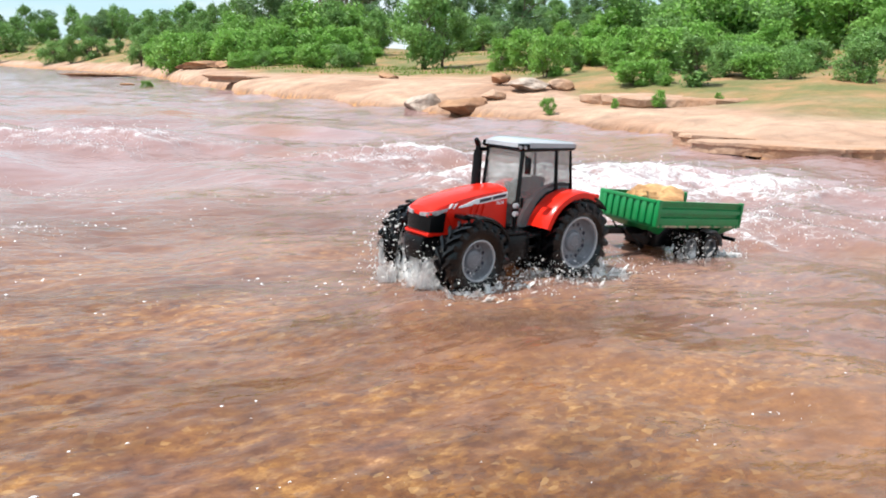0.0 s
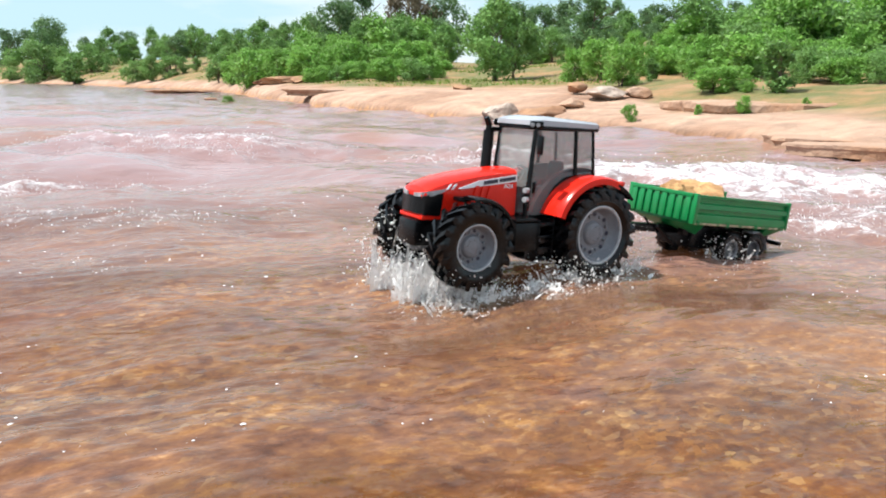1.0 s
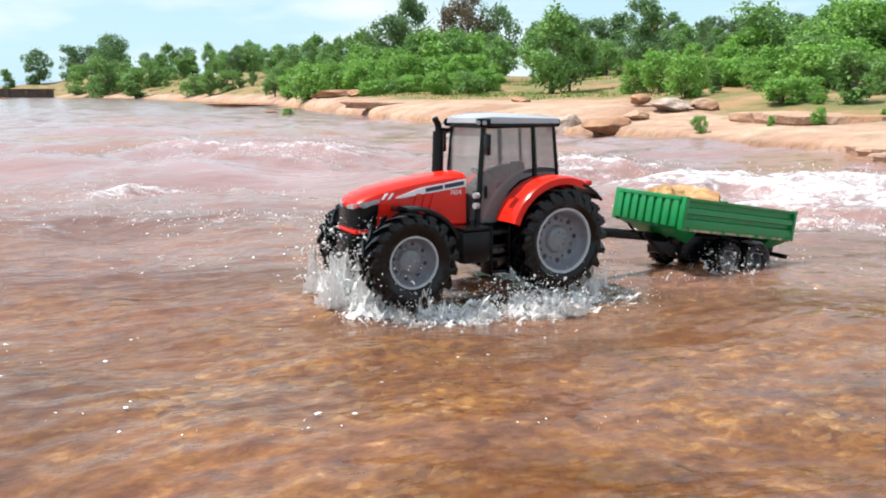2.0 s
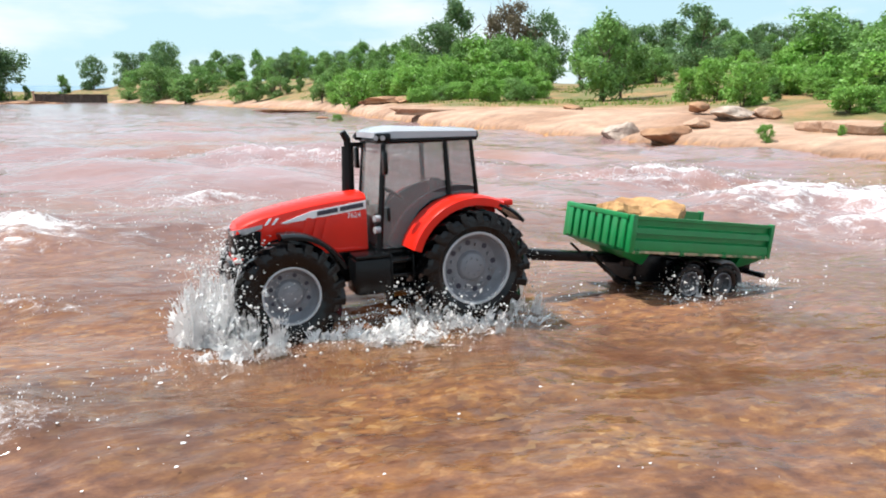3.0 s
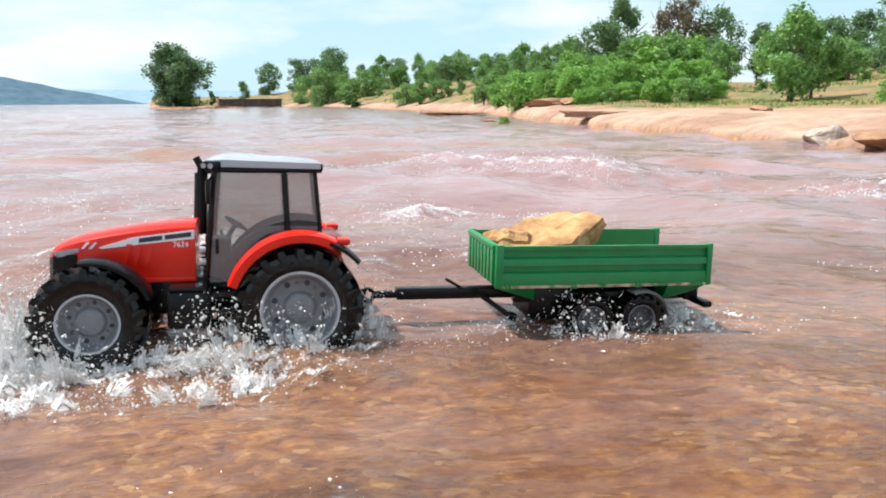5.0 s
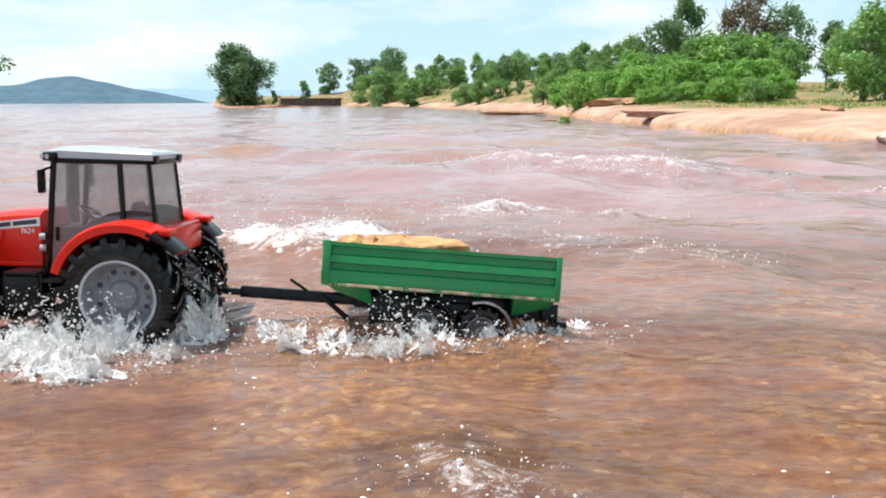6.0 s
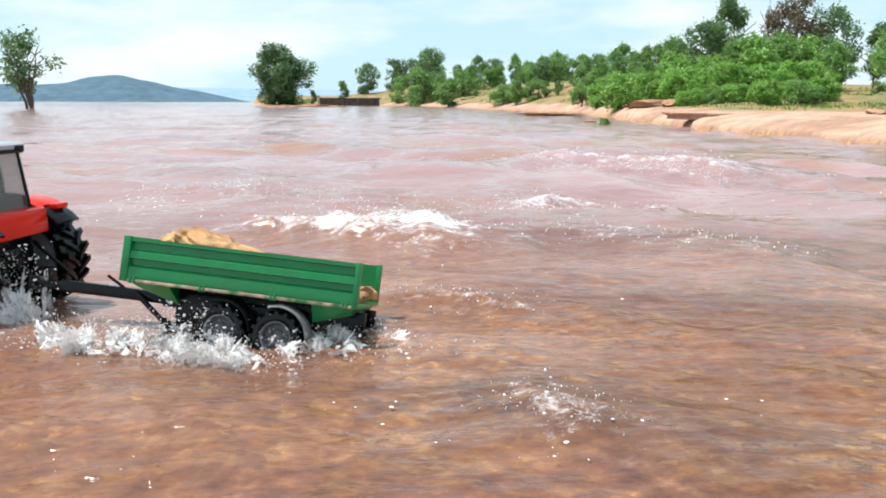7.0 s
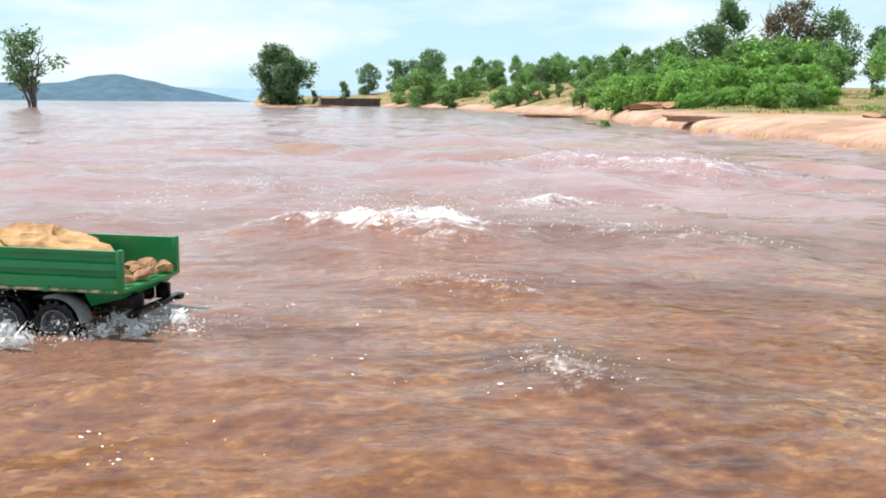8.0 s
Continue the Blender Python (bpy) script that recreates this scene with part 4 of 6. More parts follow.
def wheel_meshes(R, w, rim_r, lugs, lug_h, hub_r, bolts, rim_mat=RIMGREY, lip_mat=RIMLIP):
    """Tyre with slanted lugs, dished rim with a pale lip. Outer face towards +y."""
    bm = bmesh.new()
    h = w / 2
    core = R - lug_h
    lathe(bm, [(-h * 0.80, rim_r), (-h, rim_r + (core - rim_r) * 0.35), (-h * 0.98, core - (core - rim_r) * 0.28), (-h * 0.80, core - 0.001), (-h * 0.3, core), (h * 0.3, core),
               (h * 0.80, core - 0.001), (h * 0.98, core - (core - rim_r) * 0.28), (h, rim_r + (core - rim_r) * 0.35), (h * 0.80, rim_r)], 44)
    lug_meshes = []
    for side in (-1, 1):
        lb = bmesh.new()
        pts = []
        for t, (y, da) in enumerate(((0.02, 0.0), (0.55, 0.55), (0.98, 0.85), (1.03, 0.92))):
            aa = da * 2 * math.pi / lugs
            r_out = R if t < 2 else (R - 0.0006 if t == 2 else R - lug_h * 2.6)
            r_in = core - 0.002 if t < 3 else R - lug_h * 3.0
            wid = 0.20 * 2 * math.pi / lugs * (1.15 if t > 0 else 0.8)
            pts.append([(r * math.cos(aa + w_), side * h * y, r * math.sin(aa + w_)) for r, w_ in ((r_in, -wid), (r_out, -wid * 0.7), (r_out, wid * 0.7), (r_in, wid))])
        loft(lb, pts)
        lug_meshes.append((finish(lb, "lug", RUBBER, 30), side, lugs))
    tyre = finish(bm, "tyre", RUBBER, 30)
    bm = bmesh.new()
    d = h * 0.80
    lathe(bm, [(-d, rim_r * 0.99), (d - 0.002, rim_r * 0.99), (d - 0.002, rim_r * 0.90), (d * 0.35, rim_r * 0.84), (d * 0.10, rim_r * 0.74), (d * 0.10, hub_r * 1.35), (d * 0.32, hub_r * 1.2), (d * 0.42, hub_r), (d * 0.42, 0.0008)], 40, close=False)
    for i in range(bolts):
        a = 2 * math.pi * i / bolts
        rr = rim_r * 0.60
        rod(bm, (rr * math.cos(a), d * 0.05, rr * math.sin(a)), (rr * math.cos(a), d * 0.30, rr * math.sin(a)), rim_r * 0.055, 8)
        a += math.pi / bolts
        rr = hub_r * 0.72
        rod(bm, (rr * math.cos(a), d * 0.3, rr * math.sin(a)), (rr * math.cos(a), d * 0.50, rr * math.sin(a)), rim_r * 0.03, 6)
    rim = finish(bm, "rim", rim_mat, 35)
    bm = bmesh.new()
    lathe(bm, [(d - 0.003, rim_r * 1.0), (d + 0.0006, rim_r * 1.0), (d + 0.0010, rim_r * 0.965), (d + 0.0004, rim_r * 0.93), (d - 0.003, rim_r * 0.93)], 44)
    lip = finish(bm, "rim_lip", lip_mat, 40)
    bm = bmesh.new()
    for i in range(bolts):
        a = 2 * math.pi * (i + 0.5) / bolts
        rr = rim_r * 0.66
        rod(bm, (rr * math.cos(a), d * 0.06, rr * math.sin(a)), (rr * math.cos(a), d * 0.135, rr * math.sin(a)), rim_r * 0.078, 10)
    holes = finish(bm, "rim_hole", INK, 40)
    return (tyre, rim, lip, holes), lug_meshes


def add_wheel(parent, meshes, name, x, y, z, outward):
    w = empty(name)
    w.parent = parent
    turn = 0 if outward > 0 else 180
    for me in meshes[0]:
        o = new(me.name.split(".")[0], me)
        o.parent = w
        o.rotation_euler = (0, 0, radians(turn))
    for me, side, n in meshes[1]:
        for i in range(n):
            o = new("lug", me)
            o.parent = w
            o.matrix_basis = Matrix.Rotation(radians(turn), 4, "Z") @ Matrix.Rotation(2 * math.pi * (i + (0.5 if side > 0 else 0)) / n, 4, "Y")
    w.location = (x, y, z)
    return w


REAR_WHEEL = wheel_meshes(REAR_R, 0.040, 0.0375, 20, 0.0048, 0.012, 8)
FRONT_WHEEL = wheel_meshes(FRONT_R, 0.034, 0.0278, 18, 0.0044, 0.0105, 8)
CART_WHEEL = wheel_meshes(CART_R, 0.020, 0.0150, 16, 0.0012, 0.0055, 6, DARKRIM, RIMGREY)


def text_plate(body, size, m, material, name, parent, label=""):
    cu = bpy.data.curves.new(name, "FONT")
    cu.body, cu.size, cu.extrude, cu.align_x, cu.align_y = body, size, 0.00025, "LEFT", "CENTER"
    tmp = bpy.data.objects.new("tmp", cu)
    scene.collection.objects.link(tmp)
    dg = bpy.context.evaluated_depsgraph_get()
    me = bpy.data.meshes.new_from_object(tmp.evaluated_get(dg))
    bpy.data.objects.remove(tmp)
    me.materials.clear()
    me.materials.append(material)
    o = new(name, me)
    o.parent = parent
    o.matrix_basis = m
    if label:
        o["label"] = label
    return o


def hood_section(x, hw, top, bot, crown=0.0045, shoulder=0.80):
    """One ring of the bonnet: flat side, rounded shoulder, slightly crowned top."""
    s = top - crown
    return [(x, hw, bot), (x, hw, bot + (s - bot) * 0.5), (x, hw * 0.995, s - 0.0035), (x, hw * 0.965, s - 0.0005), (x, hw * shoulder, s + crown * 0.55), (x, hw * 0.3, top),
            (x, -hw * 0.3, top), (x, -hw * shoulder, s + crown * 0.55), (x, -hw * 0.965, s - 0.0005), (x, -hw * 0.995, s - 0.0035), (x, -hw, bot + (s - bot) * 0.5), (x, -hw, bot)]


def build_tractor():
    T = empty("toy_tractor")
    tagged(T, "red toy tractor with grey cab roof driving through water", "toy tractor")
    HW = 0.0305
    # bonnet
    bm = bmesh.new()
    loft(bm, [hood_section(0.098, HW, 0.138, 0.080), hood_section(0.125, HW, 0.1365, 0.080), hood_section(0.150, HW * 0.99, 0.1335, 0.080), hood_section(0.175, HW * 0.97, 0.1295, 0.082),
              hood_section(0.200, HW * 0.95, 0.1245, 0.078), hood_section(0.216, HW * 0.92, 0.1195, 0.078), hood_section(0.226, HW * 0.84, 0.1145, 0.080, 0.005), hood_section(0.2295, HW * 0.72, 0.109, 0.082, 0.003)])
    part("bonnet", bm, RED, T, "glossy red bonnet", 24)
    # slanted louvres and ribs on both sides
    for s in (1, -1):
        for i in range(3):
            bm = bmesh.new()
            x0 = 0.137 + i * 0.010
            loft(bm, [[(x0 - 0.002, s * (HW * 0.985 + 0.0022), 0.117), (x0 + 0.003, s * (HW * 0.985 + 0.0022), 0.117), (x0 + 0.003, s * (HW * 0.96), 0.117), (x0 - 0.002, s * (HW * 0.96), 0.117)],
                      [(x0 + 0.005, s * (HW * 0.985 + 0.0030), 0.096), (x0 + 0.009, s * (HW * 0.985 + 0.0030), 0.096), (x0 + 0.009, s * (HW * 0.95), 0.096), (x0 + 0.005, s * (HW * 0.95), 0.096)]])
            part("bonnet_rib", bm, RED, T)
        bm = bmesh.new()
        loft(bm, [[(0.205, s * HW * 0.95, 0.116), (0.209, s * HW * 0.96, 0.113), (0.209, s * HW * 0.9, 0.113), (0.205, s * HW * 0.9, 0.116)],
                  [(0.190, s * (HW * 0.98), 0.090), (0.194, s * (HW * 0.985), 0.088), (0.194, s * HW * 0.9, 0.088), (0.190, s * HW * 0.9, 0.090)]])
        part("bonnet_crease", bm, RED, T)
        bm = bmesh.new()
        box(bm, 0.100, 0.192, s * HW * 0.97 - 0.0012, s * HW * 0.97 + 0.0016, 0.0795, 0.084, 0.0008)
        part("lower_trim", bm, RED, T)
        # white stripe with brand lettering as bars
        bm = bmesh.new()
        y0, y1 = sorted((s * HW * 0.96, s * (HW + 0.0007)))
        prism(bm, [(0.0985, 0.1305), (0.0985, 0.1218), (0.155, 0.1158), (0.181, 0.1130), (0.185, 0.1138), (0.155, 0.1232)], y0, y1)
        stripe = part("side_stripe", bm, WHITE, T, "white stripe with dark lettering")
        y0, y1 = sorted((s * (HW + 0.0008), s * (HW + 0.0015)))
        for xa, xb in ((0.1015, 0.1255), (0.1280, 0.1490)):
            bm = bmesh.new()
            prism(bm, [(xa, 0.1285 - (xa - 0.1) * 0.12), (xa, 0.1242 - (xa - 0.1) * 0.12), (xb, 0.1242 - (xb - 0.1) * 0.12), (xb, 0.1285 - (xb - 0.1) * 0.12)], y0, y1)
            part("lettering_bar", bm, INK, stripe)
        for xa in (0.1905, 0.1975):
            bm = bmesh.new()
            y0, y1 = sorted((s * HW * 0.92, s * (HW * 0.96 + 0.0008)))
            prism(bm, [(xa - 0.0045, 0.1190), (xa - 0.0015, 0.1186), (xa + 0.0035, 0.1125), (xa + 0.0005, 0.1128)], y0, y1)
            part("stripe_flash", bm, WHITE, T)
        m = (Matrix.Translation((0.1185, HW + 0.0004, 0.1160)) @ pose(0, 0, 0, 90, 0, 180)) if s > 0 else (Matrix.Translation((0.1015, -HW - 0.0004, 0.1160)) @ pose(0, 0, 0, 90, 0, 0))
        text_plate("7624", 0.0072, m, WHITE, "number_print", T, "white number 7624")
        # head lamps
        bm = bmesh.new()
        loft(bm, [[(0.2318, s * 0.008, 0.1070), (0.2318, s * 0.008, 0.1030), (0.222, s * 0.007, 0.1030), (0.222, s * 0.007, 0.1080)],
                  [(0.2290, s * 0.0225, 0.1090), (0.2290, s * 0.0225, 0.1035), (0.220, s * 0.020, 0.1035), (0.220, s * 0.020, 0.1100)],
                  [(0.2195, s * 0.0294, 0.1110), (0.2195, s * 0.0294, 0.1050), (0.212, s * 0.026, 0.1050), (0.212, s * 0.026, 0.1110)],
                  [(0.203, s * 0.0303, 0.1135), (0.203, s * 0.0303, 0.1100), (0.201, s * 0.026, 0.1100), (0.201, s * 0.026, 0.1135)]])
        part("headlight", bm, LAMP, T, "clear headlight")
        bm = bmesh.new()
        box(bm, 0.222, 0.2302, min(s * 0.009, s * 0.022), max(s * 0.009, s * 0.022), 0.0825, 0.088, 0.0012)
        part("fog_lamp", bm, LAMP, T)
    # grille wraps round the nose
    bm = bmesh.new()
    loft(bm, [[(0.2040, 0.0298, 0.1075), (0.2040, -0.0298, 0.1075), (0.2075, -0.0296, 0.0815), (0.2075, 0.0296, 0.0815)], [(0.2150, 0.0293, 0.1075), (0.2150, -0.0293, 0.1075), (0.2155, -0.0290, 0.0815), (0.2155, 0.0290, 0.0815)],
              [(0.2262, 0.0262, 0.1055), (0.2262, -0.0262, 0.1055), (0.2275, -0.0255, 0.0820), (0.2275, 0.0255, 0.0820)], [(0.2308, 0.0200, 0.1030), (0.2308, -0.0200, 0.1030), (0.2318, -0.0190, 0.0835), (0.2318, 0.0190, 0.0835)]])
    part("grille", bm, BLACK, T, "black front grille")
    bm = bmesh.new()
    box(bm, 0.202, 0.231, -0.026, 0.026, 0.0765, 0.0815, 0.0015)
    part("front_lip", bm, RED, T)
    bm = bmesh.new()
    box(bm, 0.196, 0.236, -0.020, 0.020, 0.044, 0.076, 0.004)
    part("front_weight", bm, BLACK, T, "black front weight block")
    # chassis
    bm = bmesh.new()
    box(bm, 0.05, 0.205, -0.022, 0.022, 0.045, 0.081, 0.003)
    box(bm, -0.03, 0.075, -0.030, 0.030, 0.048, 0.082, 0.004)
    part("chassis", bm, BLACK, T)
    bm = bmesh.new()
    rod(bm, (0.187, -0.052, 0.0515), (0.187, 0.052, 0.0515), 0.008, 12)
    box(bm, 0.176, 0.198, -0.03, 0.03, 0.043, 0.060, 0.003)
    part("front_axle", bm, BLACK, T)
    bm = bmesh.new()
    rod(bm, (0, -0.055, 0.0595), (0, 0.055, 0.0595), 0.011, 14)
    part("rear_axle", bm, BLACK, T)
    for s in (1, -1):
        bm = bmesh.new()
        ya, yb = sorted((s * 0.031, s * 0.066))
        box(bm, 0.084, 0.122, ya, yb, 0.040, 0.076, 0.004)
        part("fuel_tank", bm, BLACK, T, "black ribbed fuel tank")
        bm = bmesh.new()
        box(bm, 0.086, 0.120, ya + 0.002, yb - 0.002, 0.076, 0.0795, 0.0012)
        part("tank_cover", bm, BLACK, T)
        for k in range(4):
            bm = bmesh.new()
            box(bm, 0.061, 0.083, min(s * 0.040, s * 0.064), max(s * 0.040, s * 0.064), 0.026 + k * 0.0145, 0.0295 + k * 0.0145, 0.0008)
            part("step", bm, BLACK, T)
        bm = bmesh.new()
        for xx in (0.0595, 0.0825):
            box(bm, xx, xx + 0.002, min(s * 0.040, s * 0.064), max(s * 0.040, s * 0.064), 0.024, 0.078, 0.0006)
        part("step_frame", bm, BLACK, T)
        # front mudguards
        bm = bmesh.new()
        ya, yb = sorted((s * 0.052, s * 0.081))
        arc_shell(bm, 0.187, 0.0515, 84, 158, 0.0555, 0.0575, ya, yb, 0.0016, 14, 0.003)
        box(bm, 0.180, 0.190, min(s * 0.026, s * 0.052), max(s * 0.026, s * 0.052), 0.100, 0.105, 0.001)
        part("front_mudguard", bm, BLACK, T, "black front mudguard")
        # rear mudguards: red, with a black tail
        bm = bmesh.new()
        ya, yb = sorted((s * 0.040, s * 0.080))
        arc_shell(bm, 0.0, 0.0595, 20, 118, 0.0690, 0.0720, ya, yb, 0.0022, 20, 0.0075)
        g = part("rear_mudguard", bm, RED, T, "glossy red rear mudguard")
        bm = bmesh.new()
        arc_shell(bm, 0.0, 0.0595, 114, 142, 0.0695, 0.0715, ya + 0.002, yb + 0.001, 0.0016, 8, 0.003)
        part("mudguard_tail", bm, BLACK, g, "black mudguard extension")
        bm = bmesh.new()
        box(bm, -0.048, -0.036, s * 0.062 - 0.010, s * 0.062 + 0.010, 0.119, 0.1255, 0.002)
        part("tail_light", bm, RED, g, "red tail light")
    # fender deck behind the cab
    bm = bmesh.new()
    box(bm, -0.043, -0.018, -0.042, 0.042, 0.094, 0.124, 0.004)
    part("rear_deck", bm, RED, T)
    bm = bmesh.new()
    box(bm, -0.070, -0.028, -0.012, 0.012, 0.034, 0.060, 0.002)
    box(bm, -0.078, -0.060, -0.007, 0.007, 0.036, 0.044, 0.001)
    rod(bm, (-0.030, 0.028, 0.085), (-0.075, 0.024, 0.05), 0.0025, 8)
    rod(bm, (-0.030, -0.028, 0.085), (-0.075, -0.024, 0.05), 0.0025, 8)
    part("rear_hitch", bm, BLACK, T, "black drawbar hitch")
    # cab
    W0, W1 = 0.0385, 0.0360
    zr = 0.1885

    def pillar(name, p, q, r=0.0026):
        for s in (1, -1):
            bm = bmesh.new()
            rod(bm, (p[0], s * W0, p[1]), (q[0], s * W1, q[1]), r, 8, r * 0.85)
            part(name, bm, BLACK, T)
    pillar("front_pillar", (0.0885, 0.076), (0.0785, zr), 0.0034)
    pillar("middle_pillar", (0.010, 0.124), (0.0125, zr), 0.0030)
    pillar("rear_pillar", (-0.0225, 0.118), (-0.0165, zr), 0.0024)
    for s in (1, -1):
        bm = bmesh.new()
        pts0 = [(0.0870, 0.079), (0.0780, 0.187), (0.0145, 0.187), (0.0120, 0.130), (0.030, 0.1255), (0.044, 0.115), (0.054, 0.100), (0.0585, 0.079)]
        v = [bm.verts.new((x, s * (W0 + (W1 - W0) * (z - 0.076) / 0.112), z)) for x, z in pts0]
        bm.faces.new(v)
        door = part("cab_door", bm, GLASS, T, "tinted clear cab door")
        bm = bmesh.new()
        for (xa, za), (xb, zb) in zip(pts0, pts0[1:] + pts0[:1]):
            rod(bm, (xa, s * (W0 + (W1 - W0) * (za - 0.076) / 0.112 + 0.0006), za), (xb, s * (W0 + (W1 - W0) * (zb - 0.076) / 0.112 + 0.0006), zb), 0.0011, 6)
        part("door_frame", bm, BLACK, door)
        bm = bmesh.new()
        box(bm, 0.0755, 0.0785, s * W0 - 0.001, s * W0 + 0.002, 0.108, 0.122, 0.0006)
        part("door_handle", bm, BLACK, door)
        bm = bmesh.new()
        v = [bm.verts.new((x, s * (W0 + (W1 - W0) * (z - 0.076) / 0.112), z)) for x, z in [(0.0105, 0.187), (-0.0160, 0.187), (-0.0215, 0.126), (0.0080, 0.128)]]
        bm.faces.new(v)
        part("rear_side_window", bm, GLASS, T)
        # mirrors and work lamps on the pillars
        bm = bmesh.new()
        rod(bm, (0.080, s * 0.037, 0.182), (0.083, s * 0.052, 0.179), 0.0013, 6)
        box(bm, 0.081, 0.0855, s * 0.052 - 0.0050, s * 0.052 + 0.0050, 0.157, 0.180, 0.0015)
        part("mirror", bm, BLACK, T, "black side mirror")
        bm = bmesh.new()
        for zz in (0.112, 0.1005):
            rod(bm, (0.088, s * 0.0405, zz), (0.0935, s * 0.0415, zz), 0.0036, 12)
        part("marker_lamp", bm, LAMP, T)
        bm = bmesh.new()
        for zz in (0.112, 0.1005):
            box(bm, 0.086, 0.092, s * 0.038 - 0.003, s * 0.038 + 0.003, zz - 0.005, zz + 0.005, 0.001)
        part("marker_lamp_mount", bm, BLACK, T)
    bm = bmesh.new()
    v = [bm.verts.new(p) for p in [(0.0900, W0 - 0.003, 0.080), (0.0900, -W0 + 0.003, 0.080), (0.0800, -W1 + 0.003, 0.187), (0.0800, W1 - 0.003, 0.187)]]
    bm.faces.new(v)
    part("windscreen", bm, GLASS, T, "tinted clear windscreen")
    bm = bmesh.new()
    v = [bm.verts.new(p) for p in [(-0.0225, W0 - 0.002, 0.120), (-0.0225, -W0 + 0.002, 0.120), (-0.0170, -W1 + 0.002, 0.187), (-0.0170, W1 - 0.002, 0.187)]]
    bm.faces.new(v)
    part("rear_window", bm, GLASS, T)
    bm = bmesh.new()
    box(bm, -0.022, 0.090, -0.037, 0.037, 0.070, 0.079, 0.002)
    box(bm, -0.022, 0.020, -0.037, 0.037, 0.079, 0.118, 0.003)
    part("cab_floor", bm, BLACK, T)
    for s in (1, -1):
        bm = bmesh.new()
        ya, yb = sorted((s * 0.0300, s * 0.0372))
        rim = [(0.0808 * math.cos(radians(a)), 0.0595 + 0.0808 * math.sin(radians(a))) for a in range(18, 107, 8)]
        prism(bm, rim + [(-0.021, 0.079), (0.070, 0.079)], ya, yb)
        part("inner_wheel_arch", bm, SEAT, T)
    bm = bmesh.new()
    box(bm, 0.010, 0.036, -0.014, 0.014, 0.100, 0.112, 0.004)
    box(bm, 0.006, 0.014, -0.013, 0.013, 0.110, 0.146, 0.004)
    part("seat", bm, SEAT, T, "dark driver's seat")
    bm = bmesh.new()
    box(bm, 0.066, 0.086, -0.016, 0.016, 0.079, 0.120, 0.004)
    rod(bm, (0.070, 0, 0.118), (0.061, 0, 0.132), 0.0025, 8)
    part("dashboard", bm, SEAT, T)
    bm = bmesh.new()
    lathe(bm, [(-0.0012, 0.0125), (0.0, 0.0137), (0.0012, 0.0125), (0.0, 0.0113)], 24)
    for v in bm.verts:
        v.co = Matrix.Translation((0.0605, 0, 0.133)) @ Matrix.Rotation(radians(-32), 4, "Y") @ Matrix.Rotation(radians(90), 4, "X") @ v.co
    for a in (0, 120, 240):
        p = Matrix.Translation((0.0605, 0, 0.133)) @ Matrix.Rotation(radians(-32), 4, "Y") @ Vector((0.0125 * math.cos(radians(a)), 0.0125 * math.sin(radians(a)), 0))
        rod(bm, (0.0605, 0, 0.133), p, 0.0012, 6)
    part("steering_wheel", bm, SEAT, T)
    # roof: dark underside, silver top
    bm = bmesh.new()
    prism(bm, [(-0.0235, -0.039), (-0.0235, 0.039), (0.072, 0.040), (0.085, 0.034), (0.085, -0.034), (0.072, -0.040)], 0.1865, 0.1915, "z", 0.0012)
    part("roof_lining", bm, BLACK, T)
    bm = bmesh.new()
    loft(bm, [[(-0.0220, -0.0400, 0.1905), (-0.0220, 0.0400, 0.1905), (0.070, 0.0415, 0.1915), (0.0875, 0.034, 0.1920), (0.0875, -0.034, 0.1920), (0.070, -0.0415, 0.1915)],
              [(-0.0220, -0.0400, 0.1960), (-0.0220, 0.0400, 0.1960), (0.069, 0.0415, 0.1985), (0.0870, 0.033, 0.1975), (0.0870, -0.033, 0.1975), (0.069, -0.0415, 0.1985)],
              [(-0.0190, -0.0365, 0.1985), (-0.0190, 0.0365, 0.1985), (0.067, 0.0375, 0.2020), (0.0815, 0.0295, 0.2005), (0.0815, -0.0295, 0.2005), (0.067, -0.0375, 0.2020)],
              [(-0.010, -0.026, 0.1998), (-0.010, 0.026, 0.1998), (0.060, 0.027, 0.2035), (0.070, 0.02, 0.2030), (0.070, -0.02, 0.2030), (0.060, -0.027, 0.2035)]])
    roof = part("roof", bm, SILVER, T, "silver-grey cab roof", 28)
    for s in (1, -1):
        bm = bmesh.new()
        m = Matrix.Translation((0.0795, s * 0.0375, 0.1925)) @ pose(0, 0, 0, 0, 0, -s * 25)
        box(bm, -0.008, 0.008, -0.0055, 0.0055, -0.0045, 0.0045, 0.002, m)
        lampbox = part("roof_lamp_housing", bm, BLACK, roof)
        bm = bmesh.new()
        box(bm, -0.0245, -0.0175, s * 0.033 - 0.0065, s * 0.033 + 0.0065, 0.1885, 0.1955, 0.0015)
        part("rear_work_lamp", bm, BLACK, roof)
        for k in (-1, 1):
            bm = bmesh.new()
            rod(bm, m @ Vector((0.0035 * k + 0.003, s * 0.0052, 0)), m @ Vector((0.0035 * k + 0.003, s * 0.0064, 0)), 0.0026, 10)
            part("roof_lamp", bm, LAMP, roof)
    # exhaust stack
    bm = bmesh.new()
    rod(bm, (0.0985, -0.039, 0.118), (0.0965, -0.039, 0.182), 0.0072, 16, 0.0066)
    stack = part("exhaust_pipe", bm, BLACK, T, "black exhaust stack")
    bm = bmesh.new()
    rod(bm, (0.0965, -0.039, 0.181), (0.0965, -0.039, 0.190), 0.0040, 12)
    rod(bm, (0.0965, -0.039, 0.189), (0.1015, -0.039, 0.198), 0.0042, 12, 0.0036)
